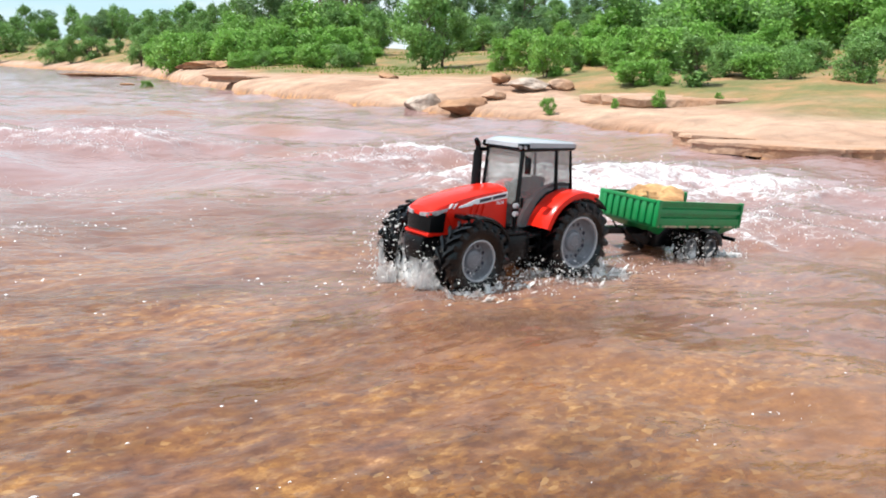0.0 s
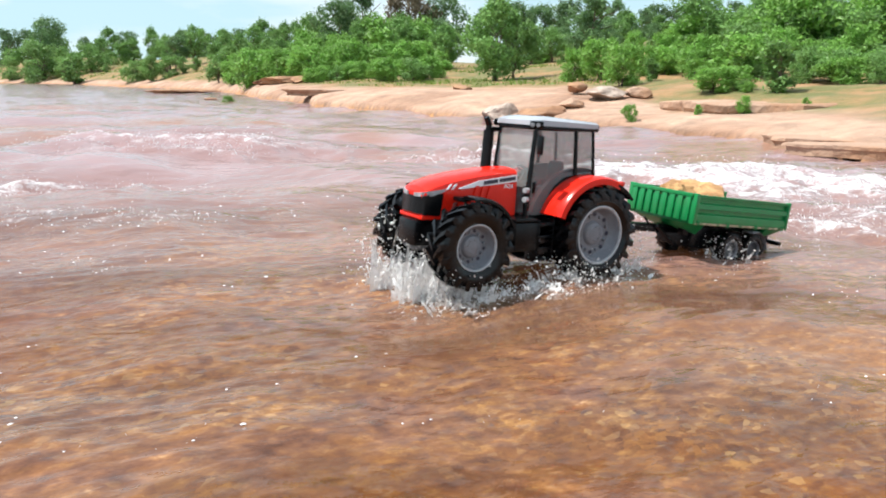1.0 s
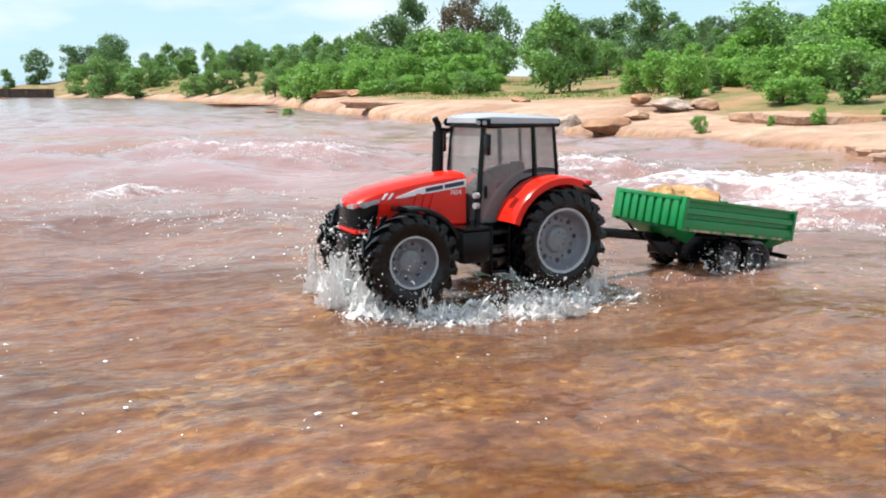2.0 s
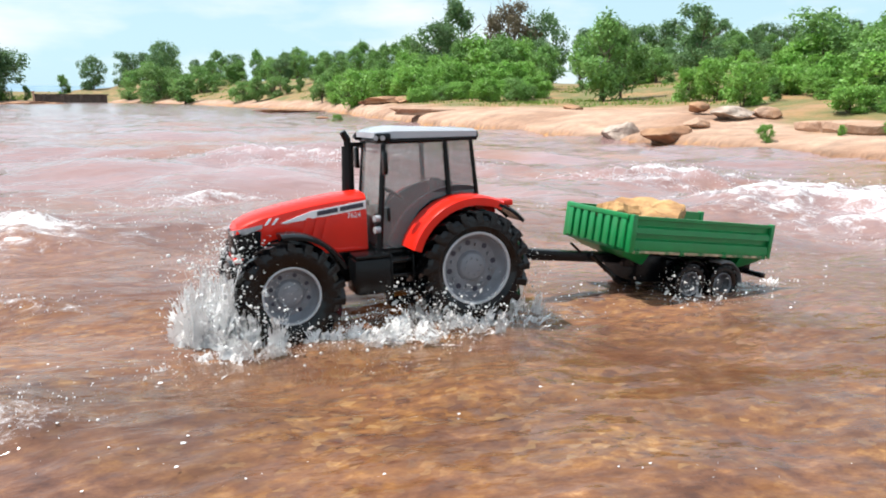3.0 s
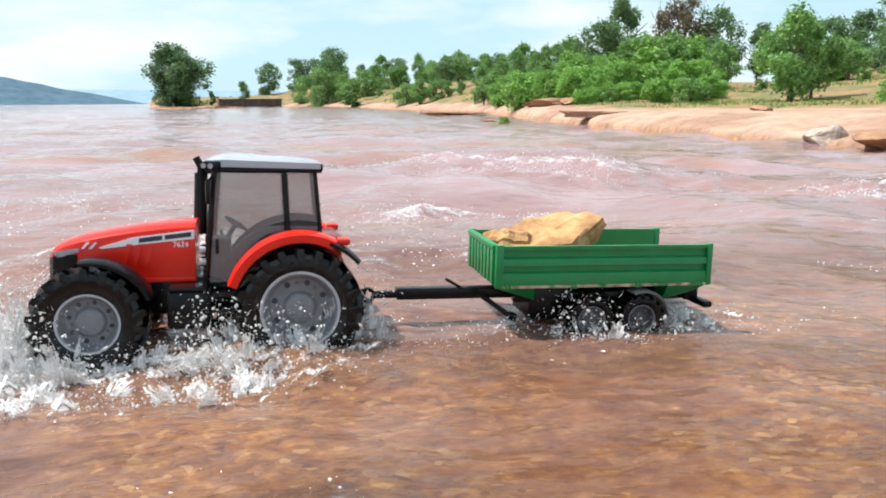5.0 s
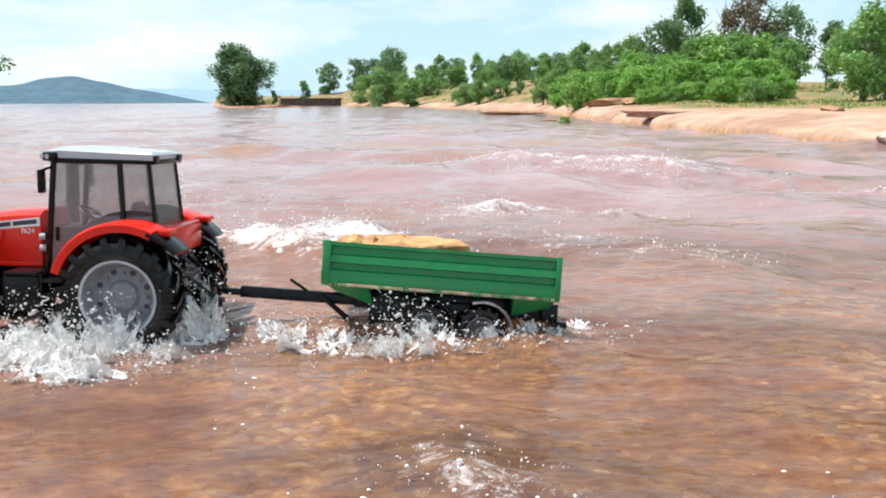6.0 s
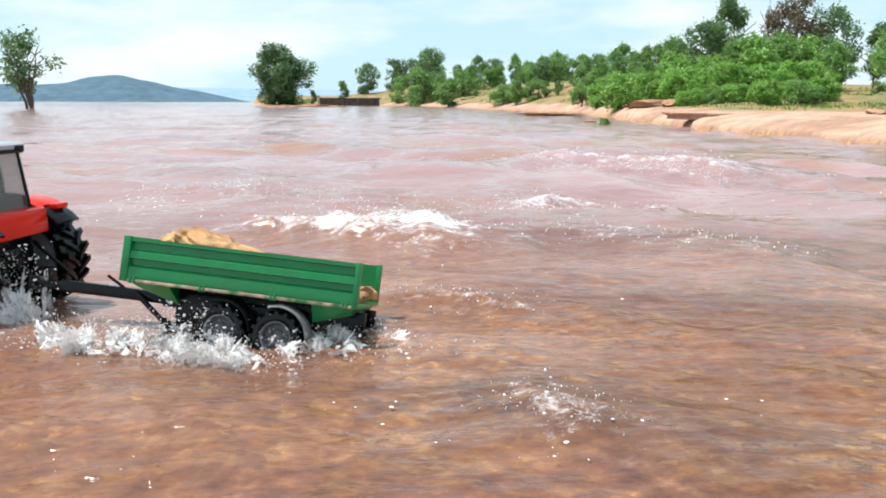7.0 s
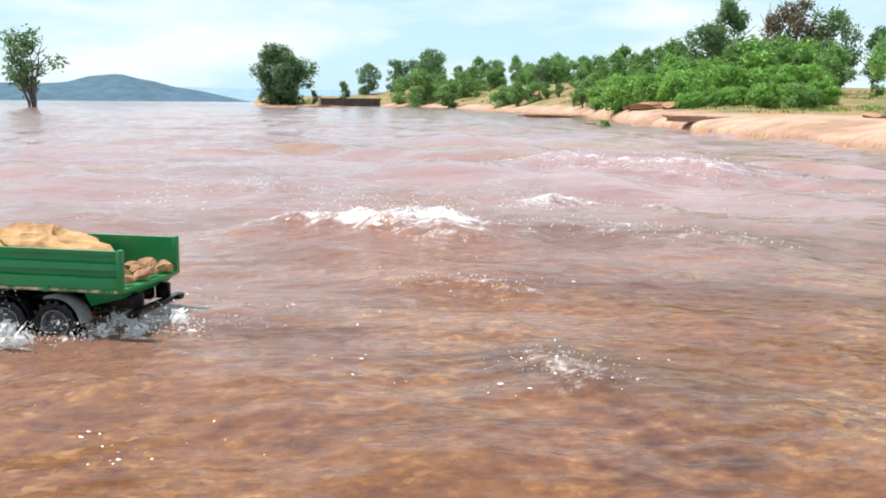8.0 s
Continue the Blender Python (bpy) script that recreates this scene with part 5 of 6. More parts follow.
    part("exhaust_tip", bm, BLACK, stack)
    bm = bmesh.new()
    box(bm, 0.078, 0.096, -0.040, -0.037, 0.181, 0.186, 0.0008)
    part("stack_bracket", bm, BLACK, stack)
    wheels = []
    for s in (1, -1):
        wheels.append((add_wheel(T, REAR_WHEEL, "rear_wheel", 0.0, s * 0.0675, 0.0595, s), 0.0, s * 0.0675, 0.0595, REAR_R))
        wheels.append((add_wheel(T, FRONT_WHEEL, "front_wheel", 0.187, s * 0.0665, 0.0515, s), 0.187, s * 0.0665, 0.0515, FRONT_R))
    return T, wheels


# ---------------------------------------------------------------- toy trailer (x ahead, y to its left)
X0, X1, HWID, ZB, ZT = -0.1295, 0.1055, 0.0615, 0.0602, 0.1000


def build_trailer():
    R = empty("toy_trailer")
    tagged(R, "green toy tipping trailer loaded with stones, tail open", "toy trailer")
    # dropside panels: rail, two hollows, two ribs
    prof = [(0.0, ZB), (0.0046, ZB), (0.0050, ZB + 0.0030), (0.0040, ZB + 0.0115), (0.0006, ZB + 0.0135), (0.0006, ZB + 0.0190), (0.0050, ZB + 0.0198), (0.0042, ZB + 0.0265),
            (0.0006, ZB + 0.0285), (0.0006, ZB + 0.0355), (0.0044, ZB + 0.0362), (0.0044, ZT), (0.0, ZT)]
    for s in (1, -1):
        bm = bmesh.new()
        prism(bm, [(s * (HWID - 0.0030 + y), z) for y, z in prof], X0 + 0.004, X1 - 0.005, "x")
        side = part("side_panel", bm, GREEN, R, "green ribbed dropside")
        for xx, wdt in ((X0, 0.0055), (X1 - 0.0075, 0.0075)):
            bm = bmesh.new()
            ya, yb = sorted((s * (HWID - 0.0045), s * (HWID + 0.0030)))
            box(bm, xx, xx + wdt, ya, yb, ZB - 0.003, ZT + 0.0012, 0.0007)
            part("corner_post", bm, GREEN, side)
        for k in range(4):
            for dx in (-0.0018, 0.0018):
                bm = bmesh.new()
                xx = X0 + 0.012 + k * 0.0700
                ya, yb = sorted((s * (HWID - 0.001), s * (HWID + 0.0034)))
                box(bm, xx + dx - 0.0010, xx + dx + 0.0010, ya, yb, ZB - 0.0045, ZB + 0.002, 0.0004)
                part("hinge", bm, GREEN, side)
        bm = bmesh.new()
        ya, yb = sorted((s * (HWID - 0.004), s * (HWID + 0.0022)))
        box(bm, X0 + 0.004, X1 - 0.006, ya, yb, ZB - 0.0035, ZB - 0.0004, 0.0005)
        part("sill", bm, WOODY, side, "worn pale edge below the dropside")
    # headboard with upright ribs
    bm = bmesh.new()
    box(bm, X1 - 0.004, X1 - 0.0005, -HWID + 0.004, HWID - 0.004, ZB, ZT, 0.0005)
    head = part("headboard", bm, GREEN, R, "green headboard with upright ribs")
    for i in range(8):
        bm = bmesh.new()
        y = -HWID + 0.011 + i * (2 * HWID - 0.022) / 7
        box(bm, X1 - 0.001, X1 + 0.0022, y - 0.0045, y + 0.0045, ZB, ZT - 0.005, 0.0008)
        part("headboard_rib", bm, GREEN, head)
    bm = bmesh.new()
    box(bm, X1 - 0.0045, X1 + 0.0026, -HWID + 0.004, HWID - 0.004, ZT - 0.005, ZT + 0.0008, 0.0008)
    part("headboard_rail", bm, GREEN, head)
    bm = bmesh.new()
    box(bm, X0, X1 - 0.003, -HWID + 0.003, HWID - 0.003, ZB - 0.004, ZB, 0.0006)
    part("load_floor", bm, GREEN, R, "worn green load floor")
    # wedge below the front and tapering sub-frame
    bm = bmesh.new()
    loft(bm, [[(X1 - 0.004, -0.050, ZB - 0.004), (X1 - 0.004, 0.050, ZB - 0.004), (X1 - 0.012, 0.040, ZB - 0.010), (X1 - 0.012, -0.040, ZB - 0.010)],
              [(X1 - 0.045, -0.052, ZB - 0.004), (X1 - 0.045, 0.052, ZB - 0.004), (X1 - 0.050, 0.034, ZB - 0.022), (X1 - 0.050, -0.034, ZB - 0.022)]])
    part("front_wedge", bm, GREEN, R)
    bm = bmesh.new()
    loft(bm, [[(X0 + 0.004, -0.058, ZB - 0.004), (X0 + 0.004, 0.058, ZB - 0.004), (X0 + 0.008, 0.050, ZB - 0.011), (X0 + 0.008, -0.050, ZB - 0.011)],
              [(X0 + 0.045, -0.058, ZB - 0.004), (X0 + 0.045, 0.058, ZB - 0.004), (X0 + 0.045, 0.045, ZB - 0.022), (X0 + 0.045, -0.045, ZB - 0.022)]])
    part("rear_wedge", bm, GREEN, R)
    bm = bmesh.new()
    for s in (1, -1):
        box(bm, X0 + 0.012, X1 - 0.030, s * 0.022 - 0.005, s * 0.022 + 0.005, 0.034, ZB - 0.005, 0.001)
    box(bm, -0.075, 0.022, -0.040, 0.040, 0.030, 0.047, 0.002)
    box(bm, -0.008, 0.060, -0.032, 0.032, 0.016, 0.052, 0.003)
    part("chassis", bm, BLACK, R, "black chassis frame")
    # drawbar
    bm = bmesh.new()
    box(bm, 0.060, 0.198, -0.0075, 0.0075, 0.0345, 0.0465, 0.0012)
    bar = part("drawbar", bm, BLACK, R, "black drawbar")
    bm = bmesh.new()
    box(bm, 0.196, 0.222, -0.0040, 0.0040, 0.0360, 0.0430, 0.001)
    lathe(bm, [(-0.003, 0.008), (0.003, 0.008), (0.003, 0.0045), (-0.003, 0.0045)], 16, (0.228, 0, 0.0395))
    part("drawbar_eye", bm, BLACK, bar)
    bm = bmesh.new()
    rod(bm, (0.115, 0.010, 0.044), (0.078, 0.016, 0.018), 0.0028, 8)
    rod(bm, (0.078, 0.016, 0.018), (0.070, 0.016, 0.014), 0.0045, 8)
    part("support_leg", bm, BLACK, bar)
    bm = bmesh.new()
    rod(bm, (0.128, 0.006, 0.046), (0.146, 0.009, 0.057), 0.0016, 8)
    part("brake_lever", bm, BLACK, bar)
    # rear bumper with lamp blocks
    bm = bmesh.new()
    box(bm, X0 - 0.008, X0 + 0.001, -0.056, 0.056, 0.030, 0.0365, 0.0012)
    for s in (1, -1):
        box(bm, X0 - 0.004, X0 + 0.012, s * 0.030 - 0.003, s * 0.030 + 0.003, 0.034, 0.052, 0.0008)
    bump = part("rear_bumper", bm, BLACK, R, "black rear bumper")
    for s in (1, -1):
        bm = bmesh.new()
        box(bm, X0 - 0.0105, X0 - 0.0082, s * 0.046 - 0.007, s * 0.046 + 0.007, 0.0305, 0.036, 0.0006)
        part("lamp_block", bm, BLACK, bump)
    wheels = []
    for xx in (0.001, -0.0545):
        for s in (1, -1):
            wheels.append((add_wheel(R, CART_WHEEL, "cart_wheel", xx, s * 0.0545, 0.0215, s), xx, s * 0.0545, 0.0215, CART_R))
            bm = bmesh.new()
            ya, yb = sorted((s * 0.043, s * 0.066))
            arc_shell(bm, xx, 0.0215, 70, 175, 0.0290, 0.0300, ya, yb, 0.0010, 10, 0.0)
            part("wheel_guard", bm, BLACK if xx > -0.02 else GUARDGREY, R, "thin grey wheel guard" if xx < -0.02 else "")
    return R, wheels


WOODY = mat("worn_edge", (0.42, 0.33, 0.22), rough=0.7, grain=150, vary=0.5, second=(0.05, 0.16, 0.06), second_scale=90)
GUARDGREY = mat("dull_grey_guard", (0.20, 0.20, 0.21), rough=0.4, grain=100, vary=0.3)
TRACTOR, TRACTOR_WHEELS = build_tractor()
TRAILER, TRAILER_WHEELS = build_trailer()


# ---------------------------------------------------------------- load of stones
def slab_mesh(seed, lx, ly, lz):
    """A broken sandstone slab: uneven outline, flat bedded faces, ragged sides."""
    rnd = random.Random(seed)
    bm = bmesh.new()
    corners = []
    for i in range(7):
        a = 2 * math.pi * (i + rnd.uniform(-0.28, 0.28)) / 7
        k = rnd.uniform(0.88, 1.22)
        corners.append((lx * k * math.cos(a), ly * k * math.sin(a)))
    out = []
    for (xa, ya), (xb, yb) in zip(corners, corners[1:] + corners[:1]):
        for j in range(4):
            f, wob = j / 4, 0.0 if j == 0 else rnd.uniform(-0.05, 0.05)
            out.append(((xa + (xb - xa) * f) * (1 + wob), (ya + (yb - ya) * f) * (1 + wob)))
    secs = []
    for h, sc in ((-1, 0.80), (-0.75, 0.92), (-0.3, 0.95), (-0.15, 1.0), (0.3, 1.0), (0.45, 0.96), (0.85, 0.97), (1.0, 0.92), (1.03, 0.5), (1.04, 0.2)):
        secs.append([(x * (sc + rnd.uniform(-0.03, 0.03)), y * (sc + rnd.uniform(-0.03, 0.03)), lz * (h + 0.28 * noise.noise(Vector((x * 40, y * 40, seed + h * 0.6))) + 0.2 * noise.noise(Vector((x * 130, y * 130, seed + h))) + 0.35 * x / lx)) for x, y in out])
    loft(bm, secs)
    return finish(bm, "stone_slab", STONE, 16)


SLAB = tagged(new("stone_slab", slab_mesh(4, 0.062, 0.050, 0.0125)), "large flat tan sandstone slab lying in the trailer", "stone")
SLAB_LOW = tagged(new("stone_slab", slab_mesh(9, 0.028, 0.034, 0.012)), "pale tan sandstone piece under the large slab", "stone")
PEBBLES = []
rnd = random.Random(77)
for i in range(16):
    s = rnd.uniform(0.007, 0.0125)
    ob = new("stone", lumpy("stone", (s * rnd.uniform(0.9, 1.4), s, s * 0.75), STONE_DARK, 200 + i, 2, 0.3))
    tagged(ob, "small broken brown stone in the trailer bed", "stone", group="small stones in the trailer")
    col, row = i % 4, i // 4
    PEBBLES.append((ob, pose(X0 + 0.010 + row * 0.019 + rnd.uniform(-0.003, 0.003), -0.046 + col * 0.027 + rnd.uniform(-0.005, 0.005), ZB + 0.007 + 0.006 * (rnd.random() > 0.6), rnd.uniform(-30, 30), rnd.uniform(-30, 30), rnd.uniform(0, 360))))

# stones that drop off the open tail on the way
FALLEN = []
for i, s in enumerate((0.012, 0.009, 0.014)):
    ob = new("stone", lumpy("stone", (s * 1.5, s, s * 0.8), STONE_DARK, 300 + i, 2, 0.3))
    tagged(ob, "brown stone that drops off the trailer into the water", "stone", group="stones in the water")
    FALLEN.append(ob)


# ---------------------------------------------------------------- white water thrown up by the wheels
def splash_mesh(seed, n, reach, up, size, sheets=14):
    """Churned water: a ragged mound with torn peaks, and a cloud of small drops over it."""
    rng = np.random.default_rng(seed)
    tmp = bmesh.new()
    bmesh.ops.create_icosphere(tmp, subdivisions=1, radius=1)
    bv = np.array([v.co[:] for v in tmp.verts])
    bf = np.array([[v.index for v in f.verts] for f in tmp.faces])
    tmp.free()
    V, F, k = [], [], 0
    # mound
    nu, nv = 92, 60
    gx, gy = np.meshgrid(np.linspace(-1.25, 1.25, nu), np.linspace(-1.25, 1.25, nv), indexing="ij")
    px, py = gx * reach[0], gy * reach[1]
    wob = 0.25 * waves(px, py, 14, seed + 70, 0.3, 0.8)
    env = np.clip(1 - (gx ** 2 + gy ** 2) * (1 + wob), 0, 1)
    r1 = (1 - np.abs(waves(px, py, 22, seed + 71, rng.uniform(0, 3), 0.8))).clip(0, 1)
    r2 = (1 - np.abs(waves(px, py, 55, seed + 72, rng.uniform(0, 3), 0.9))).clip(0, 1)
    z = up * env ** 0.9 * (0.08 + 0.22 * r1 ** 2 + 0.12 * r1 * r2 ** 2) + rng.normal(0, 0.0003, env.shape) * env - 0.004
    jit = rng.normal(0, 0.0006, (nu, nv, 2)) * env[..., None]
    V.append(np.stack([px + jit[..., 0], py + jit[..., 1], z], -1).reshape(-1, 3))
    idx = np.arange(nu * nv).reshape(nu, nv)
    # lacy: holes that run together towards the rim
    lace = 0.6 * waves(px, py, 38, seed + 73, 0.4, 0.9) + 0.5 * waves(px, py, 85, seed + 74, 0.9, 0.9)
    ok = (env[:-1, :-1] > 0.03) & (lace[:-1, :-1] < 0.02 + 0.50 * env[:-1, :-1]) & (rng.random((nu - 1, nv - 1)) > 0.05)
    a, b, c, d = idx[:-1, :-1][ok], idx[1:, :-1][ok], idx[1:, 1:][ok], idx[:-1, 1:][ok]
    F += [np.stack([a, b, c], -1), np.stack([a, c, d], -1)]
    k = nu * nv
    # torn sheets that rise and curl outwards
    for q in range(sheets):
        na, ns = 34, 26
        a0, wide, tall = rng.uniform(0, 6.28), rng.uniform(0.5, 1.2), rng.uniform(0.35, 0.95)
        ga, gs = np.meshgrid(np.linspace(-1, 1, na), np.linspace(0, 1, ns), indexing="ij")
        aa = a0 + wide * ga * (0.6 + 0.4 * gs)
        rag = waves(ga * 0.06, gs * 0.03, 24, seed * 31 + q, 0.2, 0.9)
        fine = waves(ga * 0.06, gs * 0.03, 70, seed * 37 + q, 0.8, 0.9)
        rr = (0.25 + 0.55 * gs + 0.14 * rag + 0.05 * fine) * min(reach) * rng.uniform(0.5, 1.1)
        ox, oy = reach[0] * rng.uniform(-0.65, 0.65), reach[1] * rng.uniform(-0.5, 0.5)
        edge = np.clip(1 - ga ** 2, 0, 1) ** 0.5
        zz = up * tall * edge * (1.7 * gs - 0.85 * gs ** 2) * (1 + 0.22 * rag + 0.10 * fine)
        V.append(np.stack([ox + rr * np.cos(aa), oy + rr * np.sin(aa), zz - 0.003], -1).reshape(-1, 3))
        ix = np.arange(na * ns).reshape(na, ns) + k
        torn = (0.6 * rag + 0.7 * fine)[:-1, :-1] < 0.90 - 1.15 * gs[:-1, :-1]
        a, b, c, d = ix[:-1, :-1][torn], ix[1:, :-1][torn], ix[1:, 1:][torn], ix[:-1, 1:][torn]
        F += [np.stack([a, b, c], -1), np.stack([a, c, d], -1)]
        k += na * ns
    # drops
    h = rng.random(n) ** 2.6 * up
    sp = 1.0 + 0.25 * h / up
    P = np.stack([rng.normal(0, reach[0] * 0.52, n) * sp, rng.normal(0, reach[1] * 0.52, n) * sp, h], -1)
    s = np.clip(size * rng.gamma(1.0, 0.55, n), size * 0.25, size * 3.2)
    run = rng.normal(size=(n, 3)) * np.array([1.0, 0.7, 0.8])
    run /= np.linalg.norm(run, axis=1)[:, None]
    along = (bv[None] * run[:, None]).sum(-1, keepdims=True)
    body = bv[None] * rng.uniform(0.6, 1.0, (n, 1, 1)) + along * run[:, None] * rng.gamma(1.2, 0.35, (n, 1, 1))
    V.append((body * s[:, None, None] + P[:, None]).reshape(-1, 3))
    F.append((bf[None] + (k + np.arange(n) * len(bv))[:, None, None]).reshape(-1, 3))
    return from_arrays("splash", np.concatenate(V), np.concatenate(F), FOAM, True)


BURST = splash_mesh(1, 1900, (0.036, 0.030), 0.092, 0.0008)
BURST_B = splash_mesh(2, 1700, (0.040, 0.032), 0.072, 0.0008)
FRINGE = splash_mesh(3, 2200, (0.095, 0.030), 0.030, 0.0007, 26)
FRINGE_B = splash_mesh(4, 2200, (0.090, 0.034), 0.028, 0.0007, 26)
SPRAY = splash_mesh(5, 500, (0.046, 0.036), 0.070, 0.0006)
PLUME = splash_mesh(6, 1900, (0.030, 0.032), 0.110, 0.0009, 14)

# mesh, place on the vehicle, when it is strong: (seconds, lift) pairs
SPLASHES = [
    ("T", BURST, (0.238, 0.056), ((0, 0.25), (1.0, 0.6), (1.5, 1.0), (3.0, 1.2), (3.5, 0.75), (4.0, 1.0), (4.5, 1.0), (5, 0.7), (8, 0.6)), 0),
    ("T", PLUME, (0.242, 0.040), ((0, -3), (0.9, -2.0), (1.0, -0.5), (1.5, 0.7), (3.0, 0.75), (3.5, 0.1), (4.0, -0.5), (8, -2)), 19),
    ("T", BURST_B, (0.246, 0.066), ((0, 0.1), (0.5, 0.2), (1.0, 0.6), (1.5, 1.1), (3.0, 0.8), (3.5, 0.5), (4.5, 0.8), (8, 0.6)), 1),
    ("T", PLUME, (0.236, -0.056), ((0, 0.55), (0.5, 0.7), (1.5, 0.6), (3.0, 0.3), (8, 0.2)), 2),
    ("T", SPRAY, (0.250, 0.045), ((0, 0.7), (1.0, 0.8), (1.5, 1.0), (3.0, 1.0), (3.5, 0.6), (4.5, 0.8), (8, 0.6)), 3),
    ("T", FRINGE, (0.168, 0.094), ((0, 0.85), (0.5, 0.9), (1.0, 0.85), (1.5, 0.8), (3.0, 0.95), (3.5, 0.9), (4.0, 1.3), (4.5, 1.5), (5, 1.1), (8, 1.0)), 4),
    ("T", FRINGE_B, (0.085, 0.096), ((0, 0.85), (1.5, 0.75), (3.0, 0.9), (3.5, 1.3), (4.5, 1.6), (5, 1.2), (8, 1.1)), 5),
    ("T", BURST_B, (0.075, 0.080), ((0, 0.1), (1.5, 0.1), (3.0, 0.2), (3.5, 0.8), (4.5, 0.95), (5, 0.7), (8, 0.7)), 6),
    ("T", FRINGE, (-0.010, 0.098), ((0, 0.75), (1.5, 0.75), (3.0, 0.9), (3.5, 1.1), (5, 1.2), (8, 1.2)), 7),
    ("T", BURST, (-0.062, 0.050), ((0, 0.2), (3.5, 0.4), (5, 0.6), (6.5, 0.9), (8, 0.9)), 8),
    ("W", FRINGE_B, (-0.010, 0.080), ((0, 0.40), (0.5, 0.1), (3.5, 0.3), (4.5, 0.7), (5, 0.6), (6.5, 1.6), (8, 1.3)), 9),
    ("W", FRINGE, (0.100, 0.060), ((0, 0.1), (3.5, 0.1), (5, 0.6), (6.5, 1.4), (7, 1.4), (8, 1.0)), 10),
    ("W", BURST_B, (0.020, 0.074), ((0, 0.35), (0.5, 0.0), (3.5, 0.0), (4.5, 0.4), (5, 0.35), (6.5, 0.45), (8, 0.4)), 11),
    ("W", FRINGE_B, (-0.120, 0.045), ((0, 0.3), (3.5, 0.3), (5, 0.6), (6.5, 1.4), (8, 1.2)), 12),
    ("T", BURST_B, (0.225, 0.092), ((0, 0.0), (0.5, 0.15), (1.0, 0.3), (1.5, 0.7), (3.0, 0.55), (3.5, 0.5), (4.0, 0.7), (4.5, 0.6), (8, 0.5)), 15),
    ("T", BURST, (0.250, 0.024), ((0, 0.15), (0.5, 0.3), (1.0, 0.5), (1.5, 0.8), (3.0, 0.8), (3.5, 0.7), (4.5, 0.9), (8, 0.6)), 16),
    ("T", BURST_B, (0.020, 0.098), ((0, 0.0), (1.5, 0.1), (3.0, 0.3), (3.5, 0.9), (4.5, 0.8), (5, 0.7), (8, 0.7)), 17),
    ("T", FRINGE_B, (0.265, 0.115), ((0, 0.0), (1.5, 0.2), (3.0, 0.4), (3.5, 0.7), (4.0, 1.1), (4.5, 1.1), (5, 0.8), (8, 0.7)), 18),
    ("T", FRINGE_B, (0.200, 0.160), ((0, 0.0), (1.5, 0.0), (3.0, 0.2), (3.5, 0.7), (4.0, 1.2), (4.5, 1.4), (5, 0.9), (8, 0.7)), 13),
    ("T", FRINGE, (0.040, 0.160), ((0, 0.0), (1.5, 0.0), (3.5, 0.2), (4.0, 0.7), (4.5, 1.2), (5, 1.4), (6.5, 0.8), (8, 0.6)), 14),
]
SPLASH_OBJECTS = []
for owner, me, at, power, k in SPLASHES:
    ob = tagged(new("splash", me), "burst of clear white water thrown up by a wheel", "splash", group="splashes round the wheels", kind="stuff")
    SPLASH_OBJECTS.append((ob, owner, at, power, k))


def rapid_drops():
    """Broken white lumps and drops on the standing rapids."""
    rng = np.random.default_rng(12)
    tmp = bmesh.new()
    bmesh.ops.create_icosphere(tmp, subdivisions=1, radius=1)
    bv = np.array([v.co[:] for v in tmp.verts])
    bf = np.array([[v.index for v in f.verts] for f in tmp.faces])
    tmp.free()
    for px, py, lx, ly, h, w in RAPIDS:
        n = int(900 * w * min(1.6, lx / 0.3))
        a = -0.32
        u, v = rng.normal(0, lx * 0.55, n), rng.normal(0, ly * 0.6, n)
        x, y = px + u * math.cos(a) - v * math.sin(a), py + u * math.sin(a) + v * math.cos(a)
        z, foam = water_height(x, y)
        keep = foam > 0.35 * w
        x, y, z = x[keep], y[keep], z[keep]
        n = len(x)
        size = np.clip((0.0003 + 0.00034 * math.hypot(px, py)) * rng.gamma(1.5, 0.5, n), 0, 0.0016)
        lift = rng.random(n) ** 3 * h * 0.8
        V = (bv[None] * size[:, None, None] * np.clip(1 + rng.normal(0, 0.35, (n, 1, 3)), 0.4, 2.2)) + np.stack([x, y, z + lift], -1)[:, None]
        F = (bf[None] + (np.arange(n) * len(bv))[:, None, None]).reshape(-1, 3)
        ob = new("white_water", from_arrays("white_water", V.reshape(-1, 3), F, BUBBLE_GLINT, True))
        tagged(ob, "broken white water on a standing rapid", "white water", group="rapids", kind="stuff")


rapid_drops()


